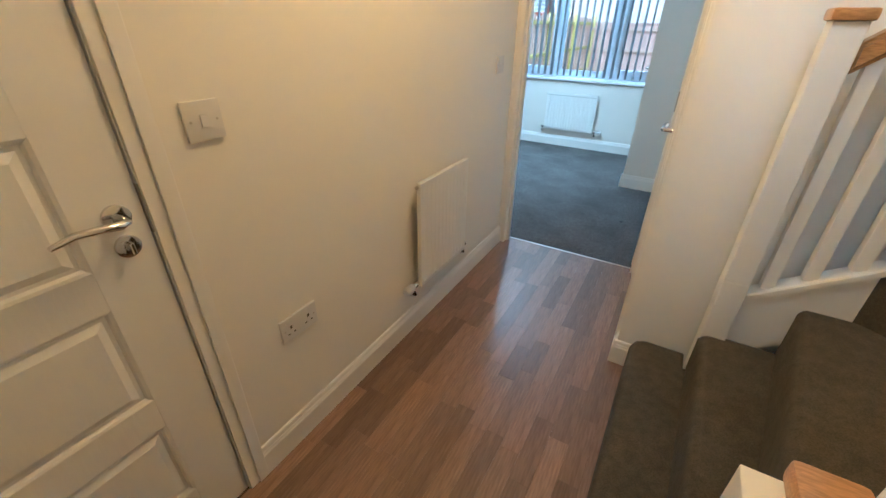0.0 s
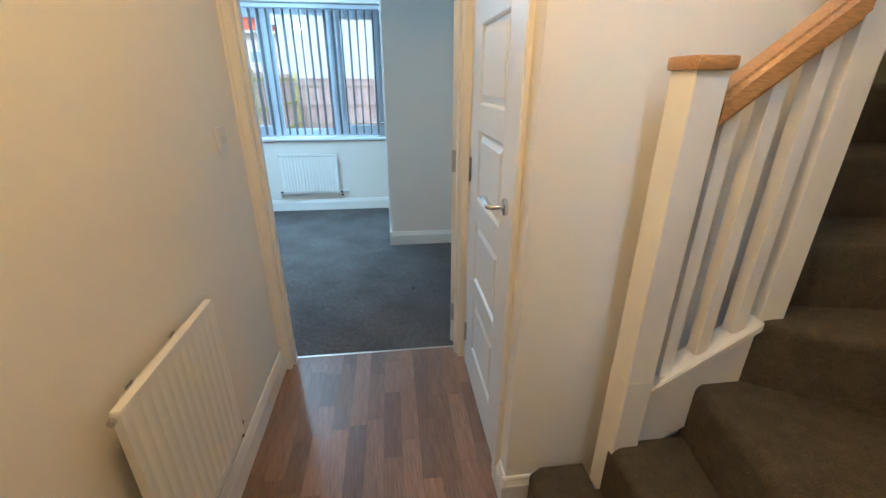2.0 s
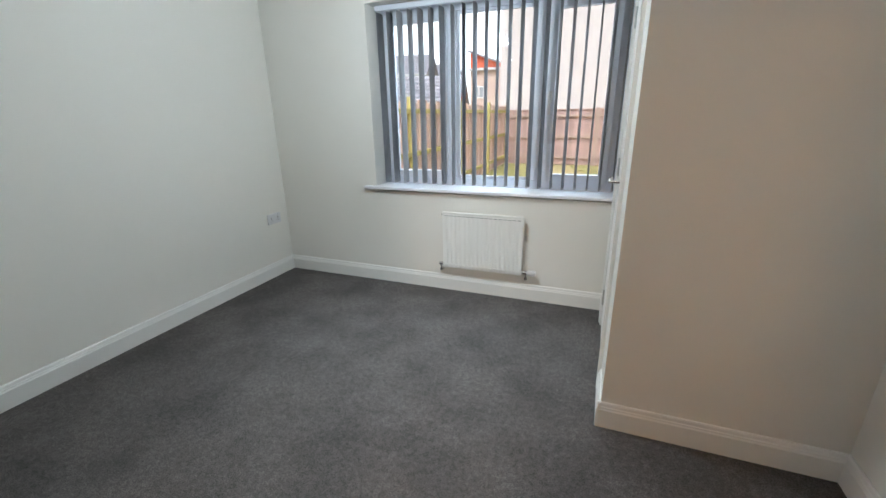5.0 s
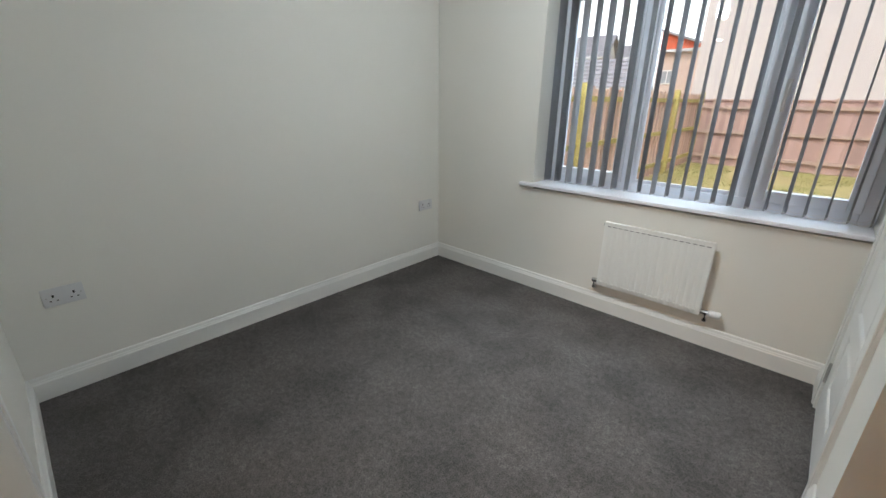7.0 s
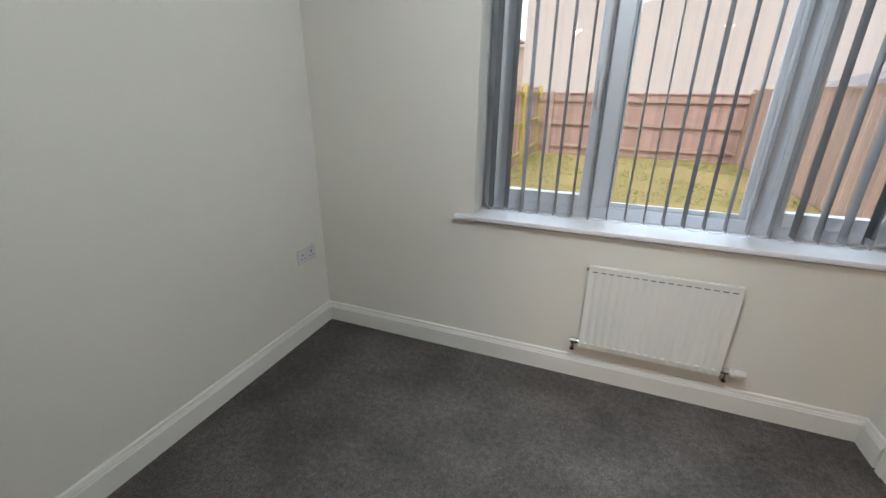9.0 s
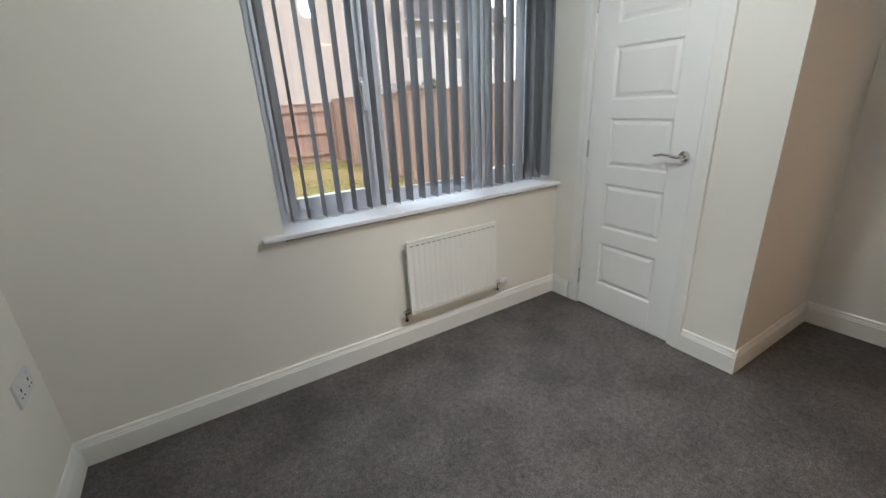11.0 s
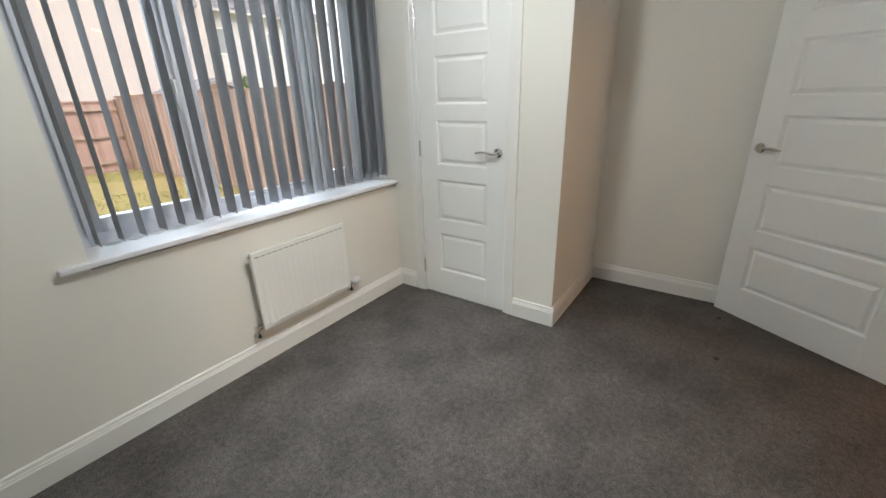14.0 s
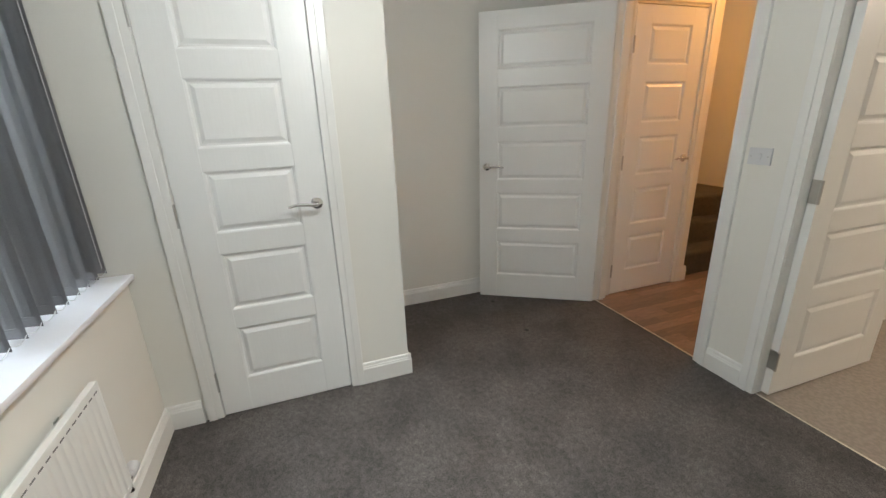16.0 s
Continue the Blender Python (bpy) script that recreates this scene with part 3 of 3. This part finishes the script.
# ---- switches and sockets ----
def plate(name, m, label, w, h=0.086, rockers=1, socket=False):
    """Local x along the wall, y out, z up from the centre."""
    p = thing(name, m, label, "socket" if socket else "light switch")
    part("face_plate", boxes((-w / 2, w / 2, 0.0, 0.009, -h / 2, h / 2), bevel=0.0025), PLASTIC, p, smooth=True)
    if socket:
        for cx in ((-0.036, 0.036) if w > 0.1 else (0.0,)):
            # No openings are cut: black bars carry the shade inside the pin holes.
            bm = boxes((cx - 0.004, cx + 0.004, 0.0085, 0.0097, 0.000, 0.012), (cx - 0.0155, cx - 0.008, 0.0085, 0.0097, -0.019, -0.014), (cx + 0.008, cx + 0.0155, 0.0085, 0.0097, -0.019, -0.014))
            part("pin_holes", bm, DARK, p, "dark socket pin holes")
            part("rocker", boxes((cx * 1.25 - 0.006, cx * 1.25 + 0.006, 0.008, 0.012, 0.020, 0.037), bevel=0.001), PLASTIC, p)
    for i in range(rockers):
        part("rocker", boxes((-0.009 + i * 0.022, 0.009 + i * 0.022, 0.008, 0.013, -0.014, 0.014), bevel=0.002), PLASTIC, p)
    for sx in (-1, 1):
        x = sx * (w / 2 - 0.013)
        part("screw", tube([(x, 0.009, 0), (x, 0.0096, 0)], 0.0032, 10), STEEL, p)
    return p


HL, RL = pose(0, 0, 0, 0, 0, -90), pose(0, 0, 0, 0, 0, -90)
plate("light_switch", pose(0, -1.991, 1.157) @ HL, "square white rocker light switch beside the hall door", 0.088)
plate("light_switch", pose(0, -0.32, 1.16) @ HL, "square white light switch near the doorway", 0.08)
plate("double_socket", pose(0, -1.852, 0.485) @ HL, "white plastic double wall socket in the hall", 0.146, 0.086, 0, True)
plate("double_socket", pose(-2.085, 0.216, 0.48) @ RL, "white double wall socket low on the room wall", 0.146, 0.086, 0, True)
plate("double_socket", pose(-2.085, 2.537, 0.495) @ RL, "white double wall socket close to the corner", 0.146, 0.086, 0, True)
plate("light_switch", pose(-0.093, 0, 1.14), "white light switch between the two doorways", 0.1, 0.075)

# ---- window ----
win = thing("window_1", pose(-0.28, 2.9, 0.775), "wide three-light plastic window with grey-white frames", "window", kind="structure")
winv = win.matrix_world.inverted()


def win_part(name, bm, mat, label="", smooth=False, parent=None):
    ob = part(name, bm, mat, parent or win, label, smooth)
    ob.matrix_parent_inverse = winv
    return ob


WX0, WX1, WZ0, WZ1, YF = -1.162, 0.558, 0.785, 2.035, 2.885
F = 0.062
win_part("window_frame", boxes((WX0, WX0 + F, YF, YF + 0.036, WZ0, WZ1), (WX1 - F, WX1, YF, YF + 0.036, WZ0, WZ1), (WX0 + F, WX1 - F, YF, YF + 0.036, WZ0, WZ0 + 0.06), (WX0 + F, WX1 - F, YF, YF + 0.036, WZ1 - F, WZ1),
                                (-0.632, -0.562, YF, YF + 0.036, WZ0 + 0.06, WZ1 - F), (0.005, 0.075, YF, YF + 0.036, WZ0 + 0.06, WZ1 - F), bevel=0.004), PVC, "pale plastic outer frame")
for x0, x1, sash in ((WX0 + F, -0.632, True), (-0.562, 0.005, False), (0.075, WX1 - F, True)):
    z0, z1 = WZ0 + 0.06, WZ1 - F
    b = 0.052 if sash else 0.022
    y0 = YF - 0.018 if sash else YF + 0.012
    g = 0.006 if sash else 0
    win_part("sash" if sash else "glazing_bead", boxes((x0 - g, x0 + b, y0, y0 + (0.05 if sash else 0.02), z0 - g, z1 + g), (x1 - b, x1 + g, y0, y0 + (0.05 if sash else 0.02), z0 - g, z1 + g), (x0 + b, x1 - b, y0, y0 + (0.05 if sash else 0.02), z0 - g, z0 + b), (x0 + b, x1 - b, y0, y0 + (0.05 if sash else 0.02), z1 - b, z1 + g), bevel=0.004), PVC)
    pane = win_part("pane", boxes((x0 + b - 0.004, x1 - b + 0.004, YF + 0.022, YF + 0.026, z0 + b - 0.004, z1 - b + 0.004)), GLASS, "clear glass pane")
    pane.visible_shadow = False
    if sash:
        hx = x1 - 0.026 if x0 < -0.5 else x0 + 0.026
        bm = boxes((hx - 0.012, hx + 0.012, y0 - 0.012, y0, 1.36, 1.44), bevel=0.003)
        box(bm, hx - 0.008, hx + 0.008, y0 - 0.04, y0 - 0.012, 1.40, 1.42, 0.003)
        box(bm, hx - 0.008, hx + 0.008, y0 - 0.044, y0 - 0.03, 1.29, 1.415, 0.004)
        win_part("window_handle", bm, PLASTIC, "white window handle", True)
sill = boxes((-1.257, 0.558, 2.668, 2.89, 0.764, 0.787), bevel=0.007)
win_part("window_sill", sill, SILL, "white window board", True)

# ---- vertical blind ----
blind = thing("vertical_blind", pose(-0.28, 2.79, 2.0), "grey fabric vertical blind with open vanes in the window", "blind")
binv = blind.matrix_world.inverted()


def blind_part(name, bm, mat, label="", smooth=False):
    ob = part(name, bm, mat, blind, label, smooth)
    ob.matrix_parent_inverse = binv
    return ob


YV, ZB, ZT = 2.79, 0.81, 1.985
blind_part("headrail", boxes((-1.125, 0.552, YV - 0.022, YV + 0.022, 1.995, 2.03), bevel=0.004), PVC, "white aluminium headrail")
vm = bmesh.new()
cols = [(-0.0445, 0.0), (-0.022, 0.0038), (0.0, 0.005), (0.022, 0.0038), (0.0445, 0.0)]
low = [vm.verts.new((o, y, 0.0)) for y, o in cols]
top = [vm.verts.new((o, y, ZT - ZB)) for y, o in cols]
for i in range(4):
    vm.faces.new((low[i], low[i + 1], top[i + 1], top[i]))
bmesh.ops.solidify(vm, geom=list(vm.faces), thickness=0.0009)
box(vm, 0.0026, 0.0044, -0.030, 0.030, 0.001, 0.032)
vmesh = bpy.data.meshes.new("vane")
vm.to_mesh(vmesh)
vm.free()
vmesh.materials.append(VANE)
NV = 22
vx = [-1.100 + i * (1.638 / (NV - 1)) for i in range(NV)]
rng = random.Random(4)
for i, x in enumerate(vx):
    o = new("vane", vmesh)
    o.parent = blind
    o.matrix_parent_inverse = binv
    o.matrix_basis = pose(x, YV, ZB + rng.uniform(-0.002, 0.002), 0, 0, rng.uniform(-3, 3) - (7 if x > -0.15 else 1))
    if i == 0:
        o["label"] = "grey fabric vane"
    blind_part("hanger", boxes((x - 0.004, x + 0.004, YV - 0.006, YV + 0.006, ZT - 0.01, 1.997)), PLASTIC)
for dy in (-0.041, 0.041):
    for x0, x1 in zip(vx, vx[1:]):
        pts = [(x0 + (x1 - x0) * u, YV + dy, ZB + 0.014 - 0.014 * math.sin(math.pi * u)) for u in (0, 0.25, 0.5, 0.75, 1)]
        blind_part("bead_chain", tube(pts, 0.0016, 5), PLASTIC)
blind_part("pull_cord", tube([(0.535, YV - 0.03, 2.0), (0.536, YV - 0.031, 1.4), (0.535, YV - 0.03, 0.83)], 0.0015, 5), PLASTIC)

# ---- small things ----
for px, py in ((0.703, 0.69), (1.177, 0.70)):
    d = mesh_object("carpet_mark", tube([(px, py, -0.002), (px, py, 0.003), (px, py, 0.005)], [0.016, 0.014, 0.006], 10), DARK, True)
    tagged(d, "small dark scuff pressed into the grey carpet", "mark")


def pendant(name, x, y, label, drop=0.25):
    p = thing(name, pose(x, y, H), label, "ceiling lamp")
    part("ceiling_rose", tube([(0, 0, 0), (0, 0, -0.015), (0, 0, -0.025)], [0.045, 0.045, 0.02], 20), PLASTIC, p, smooth=True)
    part("cord", tube([(0, 0, -0.02), (0, 0, -drop + 0.1)], 0.003, 8), PLASTIC, p)
    part("lamp_holder", tube([(0, 0, -drop + 0.11), (0, 0, -drop + 0.05)], 0.018, 12), PLASTIC, p, smooth=True)
    bm = bmesh.new()
    bmesh.ops.create_uvsphere(bm, u_segments=16, v_segments=10, radius=0.034)
    bmesh.ops.translate(bm, verts=bm.verts, vec=(0, 0, -drop))
    part("bulb", bm, LAMPGLASS, p, "lit frosted bulb", True)
    return p


pendant("pendant_lamp", 0.60, -1.42, "white pendant lamp holder on the hall ceiling", 0.16)
pendant("pendant_lamp", -0.5, 1.72, "white pendant lamp holder on the room ceiling", 0.4)
pendant("pendant_lamp", -1.2, -1.7, "white pendant lamp holder on the kitchen ceiling", 0.2)

# ---- garden ----
GZ = -0.28
structure("ground", boxes((-300, 300, 3.0, 600, GZ - 0.2, GZ), (-300, 300, -300, 3.0, GZ - 0.2, GZ - 0.05)), EARTH, "worn muddy lawn behind the house", "ground")
rng = random.Random(7)
verts, faces = [], []
for i in range(30000):
    gx, gy = rng.uniform(-2.5, 2.5), rng.uniform(3.3, 13.4)
    if noise.noise(Vector((gx * 0.7, gy * 0.5, 3))) < -0.08 + (0.1 if gx > 1 else 0):
        continue
    a, h, w = rng.uniform(0, 6.28), rng.uniform(0.012, 0.03), rng.uniform(0.006, 0.014)
    dx, dy, lx, ly = math.cos(a) * w, math.sin(a) * w, rng.uniform(-0.04, 0.04), rng.uniform(-0.04, 0.04)
    k = len(verts)
    verts += [(gx - dx, gy - dy, GZ - 0.005), (gx + dx, gy + dy, GZ - 0.005), (gx + lx, gy + ly, GZ + h)]
    faces.append((k, k + 1, k + 2))
me = bpy.data.meshes.new("grass")
me.from_pydata(verts, [], faces)
me.materials.append(GRASS)
tagged(new("grass", me), "patchy yellow-green lawn grass", "grass", kind="stuff")


def unit_box(name, mat, sx, sy, sz):
    bm = boxes((-sx / 2, sx / 2, -sy / 2, sy / 2, 0, sz))
    me = bpy.data.meshes.new(name)
    bm.to_mesh(me)
    bm.free()
    me.materials.append(mat)
    return me


def fence(p0, p1, top, label, rails_inside=True, timber=FENCE, frame_timber=FENCEPOST, capped=True):
    """A close-boarded garden fence between two plan points; the rails show on the left side of the line."""
    a, b = Vector((*p0, 0)), Vector((*p1, 0))
    length = (b - a).length
    f = thing("garden_fence", Matrix.Translation((a.x, a.y, GZ)) @ Matrix.Rotation(math.atan2(b.y - a.y, b.x - a.x), 4, "Z"), label, "fence", "garden fences")
    hgt = top - GZ
    board = unit_box("board", timber, 0.112 if capped else 0.094, 0.016, hgt - 0.04)
    n = int(length / 0.11)
    for i in range(n):
        o = new("board", board)
        o.parent = f
        o.matrix_basis = pose(0.055 + i * 0.11, -0.01 + (0.006 if i % 2 else 0.0), 0.02 if capped else 0.02 + 0.03 * math.sin(i * 2.3))
    post = unit_box("post", frame_timber, 0.1, 0.1, hgt + 0.06)
    k = int(length / 2.4) + 1
    for i in range(k):
        o = new("post", post)
        o.parent = f
        o.matrix_basis = pose(min(i * 2.4, length), 0.06 if rails_inside else -0.08, -0.02)
    for z in (0.22, hgt * 0.5, hgt - 0.22):
        ya = (0.0, 0.06) if rails_inside else (-0.09, -0.03)
        part("rail", boxes((0, length, ya[0], ya[1], z, z + 0.075)), frame_timber, f)
    if capped:
        part("capping", boxes((0, length, -0.035, 0.03, hgt - 0.022, hgt + 0.012)), timber, f)
    return f


fence((2.6, 13.5), (-2.6, 13.5), 1.40, "reddish-brown close-boarded fence across the end of the garden", True, FENCEBACK, FENCERAIL)
fence((-2.6, 13.5), (-2.6, 3.2), 1.55, "pinkish timber fence with gaps between boards and mossy rails", True, FENCE, FENCEPOST, False)
fence((2.6, 3.2), (2.6, 13.5), 1.50, "pinkish-brown timber fence with plain boards along the garden", False, FENCEPALE)
prop = boxes((-0.055, 0.055, -0.02, 0.02, 0.0, 1.62), bevel=0.004)
prop = mesh_object("timber_prop", prop, FENCERAIL)
prop.matrix_world = pose(-2.42, 6.25, GZ, -13, -3, 90)
tagged(prop, "weathered timber plank leaning against the garden fence", "plank")


def far_house(m, w, d, h, ridge, wall, roof, label, windows=(), gable=None, gable_wall=None):
    """Local x across the front, y away, z up."""
    o = thing("house", m, label, "house")
    part("wall", boxes((0, w, 0, d, 0, h)), wall, o)
    bm = bmesh.new()
    e = 0.3
    pts = [(-e, -e, h), (w + e, -e, h), (w + e, d + e, h), (-e, d + e, h)]
    lo = [bm.verts.new(p) for p in pts]
    if gable == "x":
        r = [bm.verts.new((w / 2, -e, h + ridge)), bm.verts.new((w / 2, d + e, h + ridge))]
        slopes = ((lo[0], lo[3], r[1], r[0]), (lo[1], r[0], r[1], lo[2]))
        ends = [[(0, y, h), (w, y, h), (w / 2, y, h + ridge - 0.15)] for y in (0.0, d)]
    else:
        r = [bm.verts.new((-e, d / 2, h + ridge)), bm.verts.new((w + e, d / 2, h + ridge))]
        slopes = ((lo[0], lo[1], r[1], r[0]), (lo[2], lo[3], r[0], r[1]))
        ends = [[(x, 0, h), (x, d, h), (x, d / 2, h + ridge - 0.15)] for x in (0.0, w)]
    for q in slopes:
        bm.faces.new(q)
    bmesh.ops.recalc_face_normals(bm, faces=bm.faces)
    bmesh.ops.solidify(bm, geom=list(bm.faces), thickness=0.12)
    part("roof", bm, roof, o)
    for tri in ends:
        bm = bmesh.new()
        f = bm.faces.new([bm.verts.new(p) for p in tri])
        bm.normal_update()
        bmesh.ops.solidify(bm, geom=[f], thickness=0.1)
        part("gable", bm, gable_wall or wall, o)
    rows = int(math.hypot(ridge, (w if gable == "x" else d) / 2) / 0.3)
    if not gable:
        for i in range(rows):
            u = i / rows
            y, z = -e + (d / 2 + e) * u, h + ridge * u
            part("tile_course", boxes((-e, w + e, y - 0.02, y + 0.05, z + 0.02, z + 0.075)), roof, o)
    for x, z, ww, hh in windows:
        f = part("window", boxes((x, x + ww, -0.04, 0.02, z, z + hh)), GLOSS, o)
        part("pane", boxes((x + 0.08, x + ww / 2 - 0.04, -0.05, -0.03, z + 0.08, z + hh - 0.08), (x + ww / 2 + 0.04, x + ww - 0.08, -0.05, -0.03, z + 0.08, z + hh - 0.08)), DARKGLASS, f)
    part("gutter", boxes((-e, w + e, -e - 0.1, -e, h - 0.1, h)), GREYWALL, o)
    return o


big = far_house(pose(-4.5, 20.5, GZ), 13.4, 8, 9.0, 3.0, RENDERWALL, ROOFTILE, "large cream rendered house with a blank end wall beyond the fence")
dish = bmesh.new()
bmesh.ops.create_cone(dish, cap_ends=True, segments=20, radius1=0.30, radius2=0.22, depth=0.07, matrix=pose(12.9, -0.25, 5.5, 80, 0, 12))
tube([(12.9, -0.22, 5.5), (12.9, -0.1, 5.35), (12.9, 0.0, 5.35)], 0.025, 6, bm=dish)
part("satellite_dish", dish, ROOFTILE, big, "grey satellite dish on the cream wall")
SALMON = material("salmon_render", (0.60, 0.47, 0.40), 0.9, second=(0.55, 0.42, 0.36), scale=0.7)
CLOUD = glow_material("overcast_sky", (0.93, 0.96, 1.0), 0.62)
structure("backdrop", boxes((-260, 260, 150, 151, -4, 190)), CLOUD, "even white overcast sky", "sky")
far_house(pose(-12.44, 18.86, GZ, 0, 0, 11), 5.9, 3.7, 2.2, 1.35, REDBRICK, ROOFTILE, "low garage with grey tiled roof and orange-red gable")
far_house(pose(-19.2, 30.0, GZ, 0, 0, 11), 6.2, 5.0, 4.6, 1.7, GREYWALL, ROOFTILE, "distant pale house with a steep grey tiled roof")
far_house(pose(-17.2, 38, GZ), 3.3, 5, 5.1, 1.2, REDBRICK, ROOFTILE, "orange-red clad house far off between the roofs")


def stepped_house(m):
    """A rendered lower storey under a ledge, with a clad upper part whose top slopes down. Local x across, y away."""
    o = thing("house", m, "pale orange rendered house with a sloping orange upper part", "house")
    part("wall", boxes((0, 4.0, 0, 5, 0, 4.6)), SALMON, o)
    part("ledge", boxes((-0.15, 4.0, -0.25, 0.0, 4.6, 4.75)), GREYWALL, o)
    bm = bmesh.new()
    ends = [[bm.verts.new((x, y, z)) for x, z in ((0, 4.6), (3.4, 4.6), (0, 5.85))] for y in (0.05, 4.9)]
    bm.faces.new(ends[0])
    bm.faces.new(ends[1][::-1])
    for i in range(3):
        bm.faces.new((ends[0][i], ends[0][(i + 1) % 3], ends[1][(i + 1) % 3], ends[1][i]))
    bmesh.ops.recalc_face_normals(bm, faces=bm.faces)
    part("upper_wall", bm, REDBRICK, o, "orange-red cladding")
    part("roof", sloped(-0.2, 3.5, 5.9, 4.55, 0.14, -0.15, 5.0, 0.01), ROOFTILE, o)
    w = part("window", boxes((0.3, 1.1, -0.05, 0.02, 2.7, 3.55)), GLOSS, o)
    part("pane", boxes((0.37, 0.67, -0.06, -0.045, 2.77, 3.48), (0.73, 1.03, -0.06, -0.045, 2.77, 3.48)), DARKGLASS, w)


stepped_house(pose(-9.3, 31, GZ))
far_house(pose(9.5, 24, GZ), 9.0, 8, 6.0, 2.5, GREYWALL, ROOFTILE, "pale grey rendered house with white windows",
          ((1.0, 3.9, 1.4, 1.3), (4.0, 3.9, 1.4, 1.3), (7.0, 3.9, 1.4, 1.3), (1.0, 1.0, 1.4, 1.3), (4.0, 1.0, 1.4, 1.3)))
far_house(pose(5.75, 17.0, GZ), 2.5, 2.2, 1.85, 0.55, FENCE, ROOFTILE, "small timber garden shed with a grey pitched roof behind the fence", gable="x", gable_wall=FENCE)

# a small tree behind the fence
tree = thing("tree", pose(9.0, 18.5, GZ), "small green leafy tree behind the garden fence", "tree")
part("trunk", tube([(0, 0, 0), (0.03, 0.02, 0.8), (0.0, 0.05, 1.6), (0.04, 0.0, 2.4)], [0.07, 0.06, 0.045, 0.02], 8), BARK, tree)
rng = random.Random(3)
verts, faces = [], []
for i in range(1500):
    d = Vector((rng.gauss(0, 1), rng.gauss(0, 1), rng.gauss(0, 1))).normalized() * rng.uniform(0.25, 0.8)
    c0 = Vector((0, 0, 2.0)) + Vector((d.x * 0.9, d.y * 0.9, d.z * 1.1)) * (0.75 + 0.4 * noise.noise(d * 2.5))
    u = Vector((rng.gauss(0, 1), rng.gauss(0, 1), rng.gauss(0, 1))).normalized() * 0.06
    v = u.orthogonal().normalized() * 0.035
    k = len(verts)
    verts += [c0 - u, c0 + v, c0 + u, c0 - v]
    faces.append((k, k + 1, k + 2, k + 3))
me = bpy.data.meshes.new("crown")
me.from_pydata([tuple(v) for v in verts], [], faces)
me.materials.append(LEAF)
o = new("crown", me)
o.parent = tree

# ---- hall strip floor, piece by piece ----
rng = random.Random(11)
SW = 0.0725
lengths = [0.22, 0.29, 0.36, 0.43]
plank_meshes = []
for ln in lengths:
    bm = boxes((0.0003, SW - 0.0003, 0.0003, ln - 0.0003, -0.006, 0.0))
    me = bpy.data.meshes.new("plank")
    bm.to_mesh(me)
    bm.free()
    me.materials.append(WALNUT)
    plank_meshes.append(me)
k = 0
for col in range(14):
    y0 = -2.95 - rng.uniform(0, 0.3)
    while y0 < -0.02:
        i = rng.randrange(4)
        ln = lengths[i]
        fit_y = min(1.0, (-0.012 - y0) / ln)
        o = new("plank", plank_meshes[i])
        o.parent = hall_floor
        o.location = (0.002 + col * SW, y0, 0.0)
        o.scale = (1, fit_y, 1)
        y0 += ln
